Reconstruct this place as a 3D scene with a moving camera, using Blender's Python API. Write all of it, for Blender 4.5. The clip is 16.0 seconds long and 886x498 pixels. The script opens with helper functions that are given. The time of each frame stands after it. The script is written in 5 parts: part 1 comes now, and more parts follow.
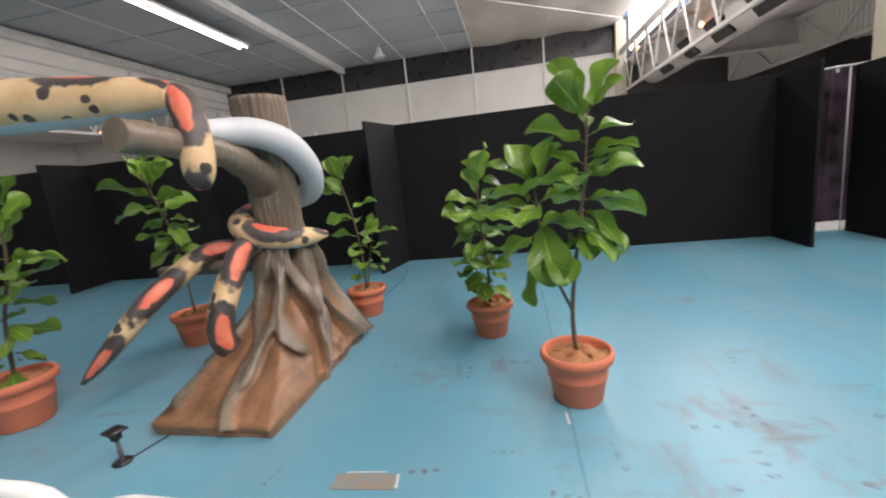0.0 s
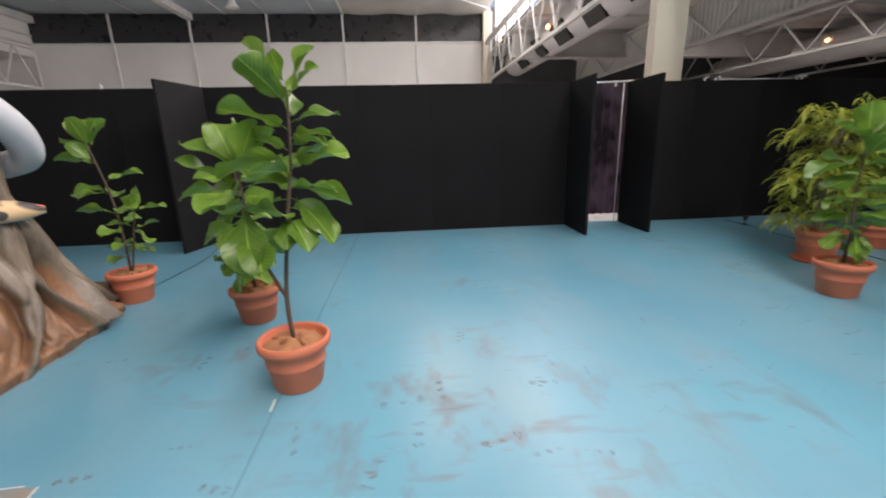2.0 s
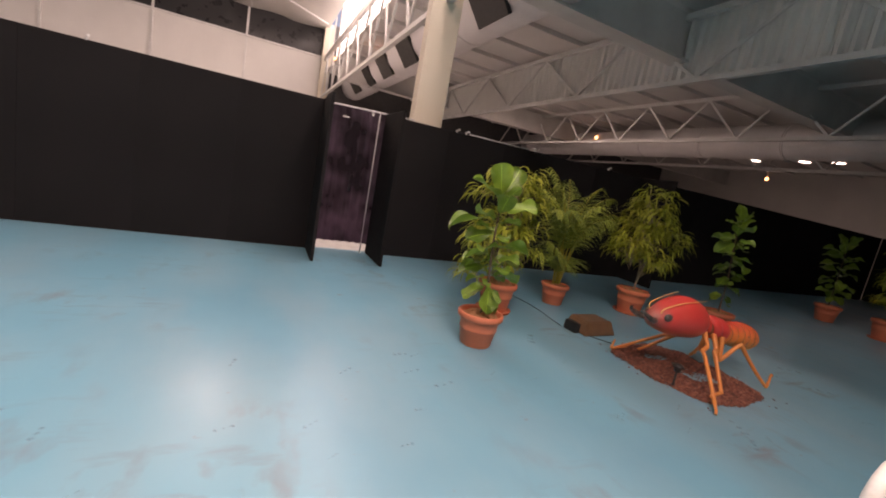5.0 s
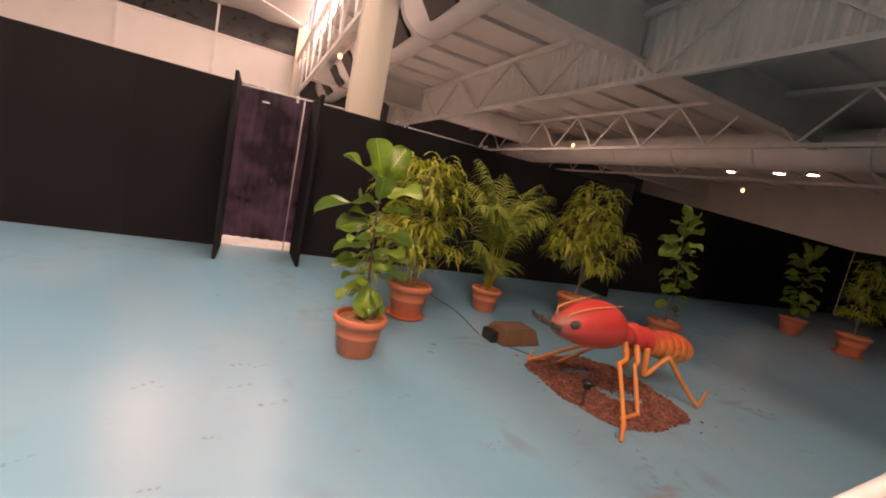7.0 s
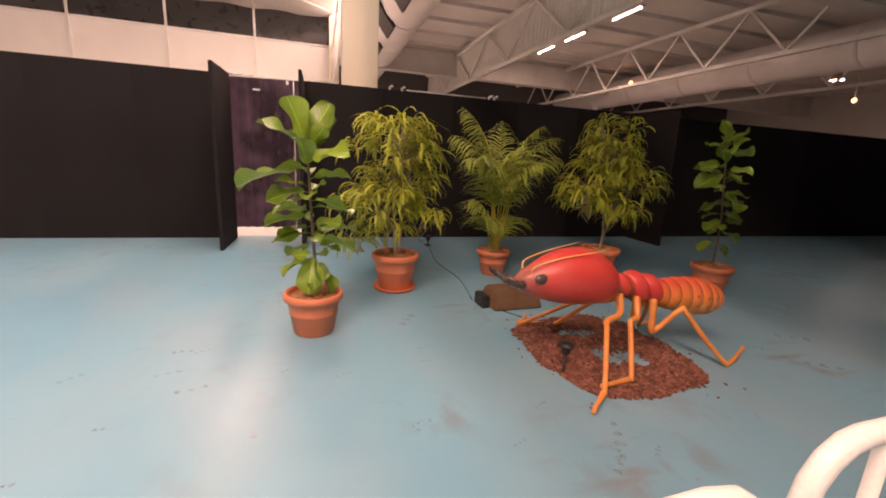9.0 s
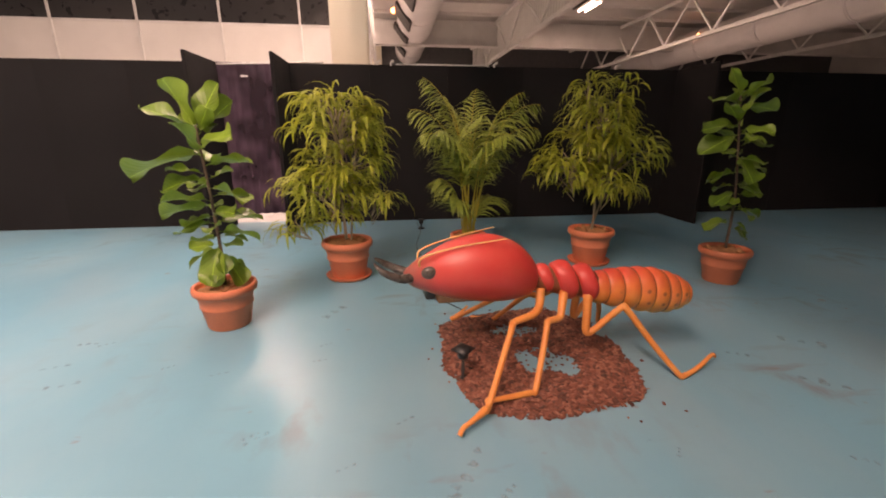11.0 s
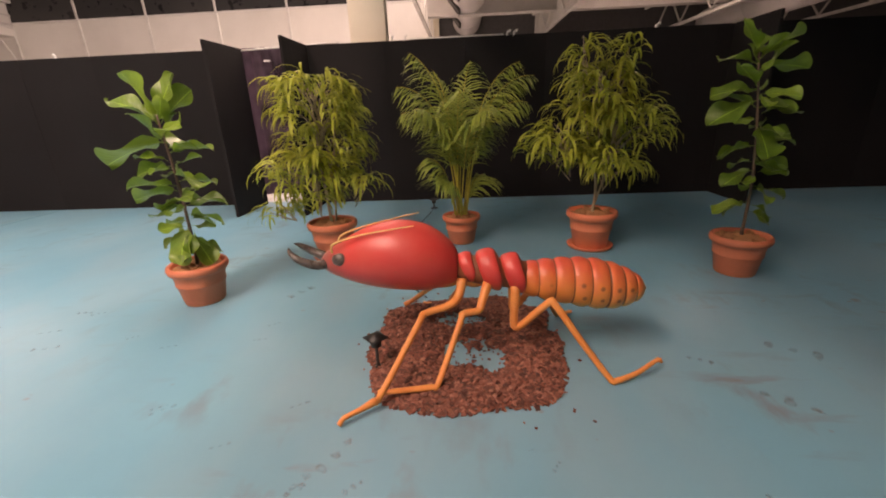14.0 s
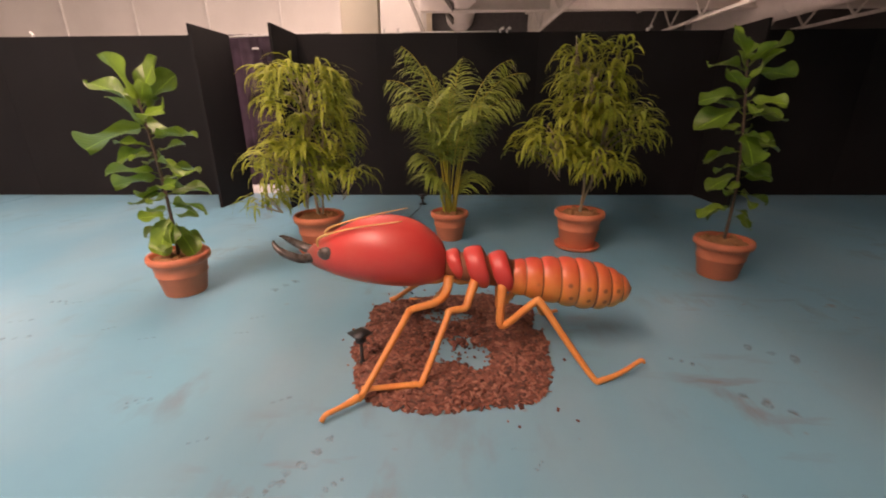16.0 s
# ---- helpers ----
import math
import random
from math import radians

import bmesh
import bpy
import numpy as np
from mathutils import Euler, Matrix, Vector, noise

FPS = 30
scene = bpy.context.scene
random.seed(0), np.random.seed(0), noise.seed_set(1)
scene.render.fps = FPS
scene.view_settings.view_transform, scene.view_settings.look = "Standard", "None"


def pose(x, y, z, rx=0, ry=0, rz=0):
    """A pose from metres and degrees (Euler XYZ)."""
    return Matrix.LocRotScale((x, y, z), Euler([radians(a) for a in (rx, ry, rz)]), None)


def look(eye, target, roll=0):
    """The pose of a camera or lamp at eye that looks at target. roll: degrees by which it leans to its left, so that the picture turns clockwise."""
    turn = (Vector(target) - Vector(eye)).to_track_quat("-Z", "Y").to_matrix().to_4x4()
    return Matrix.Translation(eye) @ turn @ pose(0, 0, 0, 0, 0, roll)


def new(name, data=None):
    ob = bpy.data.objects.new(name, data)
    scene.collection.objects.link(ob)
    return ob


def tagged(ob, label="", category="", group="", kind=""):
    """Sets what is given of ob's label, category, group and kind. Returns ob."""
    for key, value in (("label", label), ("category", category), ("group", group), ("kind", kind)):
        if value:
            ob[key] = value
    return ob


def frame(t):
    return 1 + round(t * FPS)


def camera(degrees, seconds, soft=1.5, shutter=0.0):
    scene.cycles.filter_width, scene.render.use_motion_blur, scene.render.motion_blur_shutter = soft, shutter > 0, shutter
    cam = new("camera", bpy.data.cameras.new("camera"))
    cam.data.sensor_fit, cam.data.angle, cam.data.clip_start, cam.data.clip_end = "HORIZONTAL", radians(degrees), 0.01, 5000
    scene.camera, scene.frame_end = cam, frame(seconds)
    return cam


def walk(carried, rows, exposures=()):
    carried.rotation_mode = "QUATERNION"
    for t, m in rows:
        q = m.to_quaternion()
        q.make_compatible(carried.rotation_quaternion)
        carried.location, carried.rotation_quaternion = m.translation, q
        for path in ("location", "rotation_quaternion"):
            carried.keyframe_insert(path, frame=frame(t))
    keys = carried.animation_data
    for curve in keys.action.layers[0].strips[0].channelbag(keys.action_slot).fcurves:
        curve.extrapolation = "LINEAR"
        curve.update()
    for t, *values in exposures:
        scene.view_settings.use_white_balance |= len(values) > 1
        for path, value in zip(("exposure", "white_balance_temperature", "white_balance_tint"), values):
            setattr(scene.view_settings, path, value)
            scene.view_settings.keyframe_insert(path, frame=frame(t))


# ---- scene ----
cam = camera(94.5, 16.0, 1.9, 0.4)
PATH = [
    (0, (0.086, 0.216, 1.531), (-0.279, 2.148, 1.168), -6.1),
    (0.5, (0.343, 0.221, 1.529), (0.158, 2.17, 1.123), -4.5),
    (1, (0.588, 0.288, 1.527), (0.588, 2.248, 1.127), -3.1),
    (1.5, (0.854, 0.319, 1.522), (0.936, 2.272, 1.101), -2.6),
    (2, (1.164, 0.276, 1.526), (1.333, 2.203, 1.019), -1.5),
    (2.1, (1.213, 0.265, 1.517), (1.416, 2.184, 0.993), -1.2),
    (2.5, (1.472, 0.292, 1.523), (1.895, 2.161, 0.949), 0.9),
    (3, (1.797, 0.315, 1.533), (2.439, 2.117, 0.95), 3.5),
    (3.5, (2.182, 0.254, 1.545), (2.938, 2.01, 0.956), 5.7),
    (4, (2.507, 0.298, 1.538), (3.377, 2.038, 1.074), 7.3),
    (4.2, (2.641, 0.315, 1.549), (3.528, 2.06, 1.137), 8.4),
    (6.5, (3.965, 0.402, 1.416), (4.831, 2.183, 1.139), 11.8),
    (7, (4.277, 0.438, 1.464), (5.175, 2.205, 1.199), 11.7),
    (7.5, (4.606, 0.429, 1.436), (5.458, 2.219, 1.171), 12.1),
    (8, (4.886, 0.412, 1.446), (5.642, 2.243, 1.178), 10.4),
    (8.5, (5.193, 0.44, 1.465), (5.871, 2.289, 1.113), 6.6),
    (8.7, (5.245, 0.415, 1.418), (5.878, 2.271, 1.024), 4.6),
    (10.8, (6.478, 0.527, 1.423), (6.757, 2.436, 0.897), 2.2),
    (11, (6.561, 0.54, 1.425), (6.801, 2.45, 0.881), -0.1),
    (11.5, (6.732, 0.61, 1.418), (6.987, 2.493, 0.796), 0.5),
    (12, (6.928, 0.619, 1.418), (7.073, 2.49, 0.727), -1.8),
    (12.5, (7.122, 0.552, 1.444), (7.231, 2.426, 0.753), -1.7),
    (13, (7.282, 0.576, 1.434), (7.439, 2.451, 0.755), -1.8),
    (13.5, (7.445, 0.632, 1.445), (7.407, 2.539, 0.842), -3.0),
    (14, (7.481, 0.613, 1.439), (7.366, 2.502, 0.792), -2.4),
    (14.5, (7.496, 0.605, 1.436), (7.424, 2.484, 0.755), -2.1),
    (15, (7.488, 0.611, 1.437), (7.402, 2.494, 0.768), -1.6),
    (15.5, (7.489, 0.624, 1.431), (7.323, 2.518, 0.811), -0.5),
    (16, (7.475, 0.631, 1.434), (7.423, 2.516, 0.769), -0.3),
]
walk(cam, [(t, look(eye, target, roll)) for t, eye, target, roll in PATH],
     [(0.0, 0.08, 7100, 20), (2.2, 0.02, 7100, 22), (3.5, -0.10, 7400, 28), (4.2, -0.04, 7900, 33), (6.5, 0.22, 10300, 51), (8.5, 0.54, 10900, 52), (11.0, 0.65, 10300, 46), (12.5, 0.50, 9300, 40), (14.0, 0.60, 9700, 41), (14.5, 0.82, 10900, 50), (15.3, 0.80, 10900, 50), (16.0, 0.62, 9900, 45)])

# ---- world and lights ----
world = bpy.data.worlds.new("sky")
scene.world = world
world.use_nodes = True
wn = world.node_tree.nodes
sky = wn.new("ShaderNodeTexSky")
sky.sky_type, sky.sun_disc = "NISHITA", False
sky.sun_elevation, sky.sun_rotation = radians(48), radians(70)
world.node_tree.links.new(sky.outputs["Color"], wn["Background"].inputs["Color"])
wn["Background"].inputs["Strength"].default_value = 0.12


def area_lamp(name, m, sx, sy, watts, colour=(1, 1, 1)):
    d = bpy.data.lights.new(name, "AREA")
    d.shape, d.size, d.size_y, d.energy, d.color = "RECTANGLE", sx, sy, watts, colour
    ob = new(name, d)
    ob.matrix_world = m
    return ob


# daylight through the clerestory, into the high bay
area_lamp("clerestory_daylight", look((5.85, 10.5, 7.50), (-2.0, 10.5, 2.0), 0), 17.0, 1.3, 900, (0.95, 0.98, 1.0))
area_lamp("clerestory_daylight", look((5.85, -6.5, 7.50), (-2.0, -6.5, 2.0), 0), 15.0, 1.3, 560, (0.95, 0.98, 1.0))

# ---- materials ----


def ramp(nt, fac, stops):
    n = nt.nodes.new("ShaderNodeValToRGB")
    els = n.color_ramp.elements
    while len(els) < len(stops):
        els.new(0.5)
    for e, (p, c) in zip(els, stops):
        e.position, e.color = p, (*c, 1) if len(c) == 3 else c
    nt.links.new(fac, n.inputs["Fac"])
    return n.outputs["Color"]


def mixc(nt, fac, a, b, mode="MIX"):
    n = nt.nodes.new("ShaderNodeMix")
    n.data_type, n.blend_type = "RGBA", mode
    for sock, v in ((n.inputs[0], fac), (n.inputs[6], a), (n.inputs[7], b)):
        if isinstance(v, bpy.types.NodeSocket):
            nt.links.new(v, sock)
        elif isinstance(v, (int, float)):
            sock.default_value = v
        else:
            sock.default_value = (*v, 1)
    return n.outputs[2]


def maths(nt, op, a, b=0.0, clamp=False):
    n = nt.nodes.new("ShaderNodeMath")
    n.operation, n.use_clamp = op, clamp
    for sock, v in zip(n.inputs, (a, b)):
        if isinstance(v, bpy.types.NodeSocket):
            nt.links.new(v, sock)
        else:
            sock.default_value = v
    return n.outputs[0]


def noise_tex(nt, scale, detail=4.0, rough=0.55, stretch=None, coord="Object"):
    tc = nt.nodes.new("ShaderNodeTexCoord")
    src = tc.outputs[coord]
    if coord == "World":
        src = None
    if stretch:
        mp = nt.nodes.new("ShaderNodeMapping")
        mp.inputs["Scale"].default_value = stretch
        nt.links.new(src, mp.inputs["Vector"])
        src = mp.outputs["Vector"]
    n = nt.nodes.new("ShaderNodeTexNoise")
    n.inputs["Scale"].default_value, n.inputs["Detail"].default_value, n.inputs["Roughness"].default_value = scale, detail, rough
    nt.links.new(src, n.inputs["Vector"])
    return n.outputs["Fac"]


def bump(nt, bsdf, height, strength, distance=0.01):
    b = nt.nodes.new("ShaderNodeBump")
    b.inputs["Strength"].default_value, b.inputs["Distance"].default_value = strength, distance
    nt.links.new(height, b.inputs["Height"])
    nt.links.new(b.outputs["Normal"], bsdf.inputs["Normal"])


def material(name, rough=0.6, metal=0.0, spec=0.5):
    m = bpy.data.materials.new(name)
    m.use_nodes = True
    b = m.node_tree.nodes["Principled BSDF"]
    b.inputs["Roughness"].default_value, b.inputs["Metallic"].default_value = rough, metal
    b.inputs["Specular IOR Level"].default_value = spec
    return m, m.node_tree, b


def surface(name, colour, dark=None, scale=6.0, rough=0.6, metal=0.0, grain=60.0, relief=0.15, vary=0.0, spec=0.5):
    """A surface with slow stains, fine grain and a little relief."""
    m, nt, b = material(name, rough, metal, spec)
    dark = dark or tuple(c * 0.75 for c in colour)
    col = ramp(nt, noise_tex(nt, scale, 5), [(0.3, dark), (0.62, colour)])
    fine = noise_tex(nt, grain, 3)
    col = mixc(nt, 0.25, col, ramp(nt, fine, [(0.3, tuple(c * 0.8 for c in colour)), (0.7, tuple(min(1, c * 1.12) for c in colour))]))
    if vary:
        oi = nt.nodes.new("ShaderNodeObjectInfo")
        f = maths(nt, "ADD", maths(nt, "MULTIPLY", oi.outputs["Random"], vary), 1 - vary / 2)
        hs = nt.nodes.new("ShaderNodeHueSaturation")
        nt.links.new(f, hs.inputs["Value"])
        nt.links.new(col, hs.inputs["Color"])
        col = hs.outputs["Color"]
    nt.links.new(col, b.inputs["Base Color"])
    rr = maths(nt, "ADD", maths(nt, "MULTIPLY", noise_tex(nt, scale * 2, 4), 0.3), rough - 0.15, True)
    nt.links.new(rr, b.inputs["Roughness"])
    if relief:
        bump(nt, b, fine, relief, 0.004)
    return m


def floor_paint():
    m, nt, b = material("blue_floor_paint", 0.3, spec=0.34)
    col = ramp(nt, noise_tex(nt, 0.35, 4), [(0.3, (0.100, 0.29, 0.390)), (0.7, (0.138, 0.375, 0.485))])
    haze = noise_tex(nt, 1.3, 5, 0.55, (1.0, 0.45, 1))
    col = mixc(nt, maths(nt, "MULTIPLY", ramp(nt, haze, [(0.40, (0, 0, 0)), (0.80, (1, 1, 1))]), 0.45), col, (0.27, 0.36, 0.39))
    # brown-grey scuffs where the paint has worn through, most of them in a few trodden places
    region = ramp(nt, noise_tex(nt, 0.7, 2), [(0.50, (0, 0, 0)), (0.66, (0.6, 0.6, 0.6))])
    for spot, near, far in (((1.5, 2.1, 0), 0.3, 1.5), ((6.85, 1.9, 0), 0.1, 0.6), ((-0.4, 3.1, 0), 0.1, 0.6), ((9.0, 2.4, 0), 0.1, 0.6)):
        geo = nt.nodes.new("ShaderNodeNewGeometry")
        vd = nt.nodes.new("ShaderNodeVectorMath")
        vd.operation = "DISTANCE"
        nt.links.new(geo.outputs["Position"], vd.inputs[0])
        vd.inputs[1].default_value = spot
        region = maths(nt, "MAXIMUM", region, ramp(nt, maths(nt, "MULTIPLY", vd.outputs["Value"], 0.4), [(near * 0.4, (1, 1, 1)), (far * 0.4, (0, 0, 0))]))
    wear = ramp(nt, noise_tex(nt, 4.2, 4, 0.55, (1.0, 0.5, 1)), [(0.54, (0, 0, 0)), (0.70, (1, 1, 1))])
    wear2 = ramp(nt, noise_tex(nt, 5.0, 4, 0.55, (0.35, 1.2, 1)), [(0.56, (0, 0, 0)), (0.72, (1, 1, 1))])
    mask = maths(nt, "MULTIPLY", maths(nt, "MULTIPLY", maths(nt, "MAXIMUM", wear, wear2), region), 0.75)
    tone = ramp(nt, noise_tex(nt, 2.3, 4), [(0.42, (0.165, 0.15, 0.14)), (0.60, (0.22, 0.125, 0.085))])
    col = mixc(nt, mask, col, tone)
    spots = ramp(nt, noise_tex(nt, 7.0, 3, 0.5, (0.7, 1.1, 1)), [(0.72, (0, 0, 0)), (0.77, (1, 1, 1))])
    col = mixc(nt, maths(nt, "MULTIPLY", spots, 0.6), col, (0.25, 0.13, 0.08))
    nt.links.new(col, b.inputs["Base Color"])
    r = maths(nt, "ADD", maths(nt, "MULTIPLY", noise_tex(nt, 0.8, 3), 0.16), 0.25)
    r = maths(nt, "ADD", r, maths(nt, "MULTIPLY", mask, 0.12))
    nt.links.new(r, b.inputs["Roughness"])
    bump(nt, b, noise_tex(nt, 2.2, 3), 0.05, 0.01)
    return m


def leaf_material(name, dark, light, rough=0.38, vary=0.5, translucent=0.25):
    m, nt, b = material(name, rough)
    tc = nt.nodes.new("ShaderNodeUVMap")
    sep = nt.nodes.new("ShaderNodeSeparateXYZ")
    nt.links.new(tc.outputs["UV"], sep.inputs[0])
    oi = nt.nodes.new("ShaderNodeObjectInfo")
    geo = nt.nodes.new("ShaderNodeNewGeometry")
    rnd = maths(nt, "FRACT", maths(nt, "ADD", oi.outputs["Random"], geo.outputs["Random Per Island"]))
    f = maths(nt, "ADD", maths(nt, "MULTIPLY", rnd, vary), maths(nt, "MULTIPLY", noise_tex(nt, 9.0, 3), 1 - vary))
    col = ramp(nt, f, [(0.2, dark), (0.8, light)])
    # pale midrib
    rib = maths(nt, "LESS_THAN", maths(nt, "ABSOLUTE", maths(nt, "SUBTRACT", sep.outputs[0], 0.5)), 0.018)
    col = mixc(nt, maths(nt, "MULTIPLY", rib, 0.6), col, tuple(min(1, c * 2.2) for c in light))
    veins = maths(nt, "SINE", maths(nt, "MULTIPLY", maths(nt, "ADD", sep.outputs[1], maths(nt, "MULTIPLY", maths(nt, "ABSOLUTE", maths(nt, "SUBTRACT", sep.outputs[0], 0.5)), -0.6)), 62.0))
    nt.links.new(col, b.inputs["Base Color"])
    bump(nt, b, veins, 0.25, 0.003)
    tr = nt.nodes.new("ShaderNodeBsdfTranslucent")
    nt.links.new(mixc(nt, 0.5, col, light), tr.inputs["Color"])
    mx = nt.nodes.new("ShaderNodeMixShader")
    mx.inputs[0].default_value = translucent
    nt.links.new(b.outputs[0], mx.inputs[1])
    nt.links.new(tr.outputs[0], mx.inputs[2])
    nt.links.new(mx.outputs[0], nt.nodes["Material Output"].inputs["Surface"])
    return m


def glow(name, colour, strength):
    m = bpy.data.materials.new(name)
    m.use_nodes = True
    nt = m.node_tree
    nt.nodes.remove(nt.nodes["Principled BSDF"])
    e = nt.nodes.new("ShaderNodeEmission")
    e.inputs["Color"].default_value, e.inputs["Strength"].default_value = (*colour, 1), strength
    nt.links.new(e.outputs[0], nt.nodes["Material Output"].inputs["Surface"])
    return m


def sheer(name, colour):
    """Thin cloth that lets a little light through."""
    m, nt, b = material(name, 0.8, spec=0.2)
    # shade of the folds, put into the base colour as darker upright streaks
    fold_shade = noise_tex(nt, 3.0, 4, 0.5, (3.0, 3.0, 0.2))
    col = ramp(nt, fold_shade, [(0.3, tuple(c * 0.6 for c in colour)), (0.7, colour)])
    nt.links.new(col, b.inputs["Base Color"])
    # blotchy translucent colour paints in the light patches of a window behind
    tr = nt.nodes.new("ShaderNodeBsdfTranslucent")
    nt.links.new(ramp(nt, noise_tex(nt, 1.6, 2), [(0.4, tuple(c * 1.5 for c in colour)), (0.6, tuple(min(1, c * 11) for c in colour))]), tr.inputs["Color"])
    mx = nt.nodes.new("ShaderNodeMixShader")
    mx.inputs[0].default_value = 0.4
    nt.links.new(b.outputs[0], mx.inputs[1])
    nt.links.new(tr.outputs[0], mx.inputs[2])
    see = nt.nodes.new("ShaderNodeBsdfTransparent")
    see.inputs["Color"].default_value = (0.62, 0.48, 0.62, 1)
    thin = nt.nodes.new("ShaderNodeMixShader")
    thin.inputs[0].default_value = 0.21
    nt.links.new(mx.outputs[0], thin.inputs[1])
    nt.links.new(see.outputs[0], thin.inputs[2])
    nt.links.new(thin.outputs[0], nt.nodes["Material Output"].inputs["Surface"])
    return m


def chips():
    m, nt, b = material("red_brown_bark_chips", 0.7)
    geo = nt.nodes.new("ShaderNodeNewGeometry")
    col = ramp(nt, geo.outputs["Random Per Island"], [(0.0, (0.07, 0.025, 0.02)), (0.35, (0.17, 0.055, 0.038)), (0.7, (0.28, 0.095, 0.062)), (1.0, (0.40, 0.17, 0.12))])
    col = mixc(nt, ramp(nt, noise_tex(nt, 40, 4), [(0.35, (0, 0, 0)), (0.7, (0.5, 0.5, 0.5))]), col, (0.10, 0.035, 0.026))
    nt.links.new(col, b.inputs["Base Color"])
    bump(nt, b, noise_tex(nt, 160, 3), 0.4, 0.003)
    return m


def snake_skin(name="painted_snake_skin", period=1.7, span=0.84, half=0.25, red_half=0.095):
    """UV: x runs round the body (0.5 is the back), y along it in metres."""
    m, nt, b = material(name, 0.5)
    uv = nt.nodes.new("ShaderNodeUVMap")
    sep = nt.nodes.new("ShaderNodeSeparateXYZ")
    nt.links.new(uv.outputs["UV"], sep.inputs[0])
    across = maths(nt, "ABSOLUTE", maths(nt, "SUBTRACT", sep.outputs[0], 0.5))
    n = nt.nodes.new("ShaderNodeTexNoise")
    n.inputs["Scale"].default_value, n.inputs["Detail"].default_value = 11.0, 4
    tc = nt.nodes.new("ShaderNodeTexCoord")
    nt.links.new(tc.outputs["Object"], n.inputs["Vector"])
    wob = maths(nt, "MULTIPLY", maths(nt, "SUBTRACT", n.outputs["Fac"], 0.5), 0.35)
    col = ramp(nt, noise_tex(nt, 5, 4), [(0.3, (0.60, 0.38, 0.19)), (0.7, (0.76, 0.54, 0.32))])
    along = maths(nt, "FRACT", maths(nt, "ADD", maths(nt, "MULTIPLY", sep.outputs[1], period), wob))
    # dark saddles over the back, dark eyes on the flanks
    def oval(centre, la, wa, edge=1.0, ragged=1.0):
        p = maths(nt, "POWER", maths(nt, "DIVIDE", maths(nt, "SUBTRACT", along, centre), la), 2.0)
        q = maths(nt, "POWER", maths(nt, "DIVIDE", maths(nt, "ADD", across, maths(nt, "MULTIPLY", wob, 0.45 * ragged)), wa), 2.0)
        return ramp(nt, maths(nt, "MULTIPLY", maths(nt, "ADD", p, q), 0.5), [(0.42 * edge, (1, 1, 1)), (0.56 * edge, (0, 0, 0))])

    saddle = oval(span / 2 + 0.05, span / 2, half)
    v = nt.nodes.new("ShaderNodeTexVoronoi")
    v.inputs["Scale"].default_value = 6.5
    nt.links.new(tc.outputs["Object"], v.inputs["Vector"])
    blot = maths(nt, "LESS_THAN", maths(nt, "ADD", v.outputs["Distance"], wob), 0.25)
    dark = maths(nt, "MULTIPLY", maths(nt, "MAXIMUM", saddle, blot), maths(nt, "LESS_THAN", across, 0.33))
    col = mixc(nt, dark, col, ramp(nt, noise_tex(nt, 8, 3), [(0.3, (0.04, 0.034, 0.034)), (0.7, (0.10, 0.08, 0.075))]))
    red = oval(span / 2 + 0.05, 0.25, max(0.002, red_half), 1.0, 0.3)
    col = mixc(nt, red, col, ramp(nt, noise_tex(nt, 9, 3), [(0.35, (0.70, 0.12, 0.07)), (0.7, (0.80, 0.24, 0.15))]))
    belly = maths(nt, "GREATER_THAN", maths(nt, "ADD", across, maths(nt, "MULTIPLY", wob, 0.2)), 0.34)
    col = mixc(nt, belly, col, (0.55, 0.58, 0.62))
    nt.links.new(col, b.inputs["Base Color"])
    bump(nt, b, noise_tex(nt, 120, 2), 0.2, 0.003)
    return m


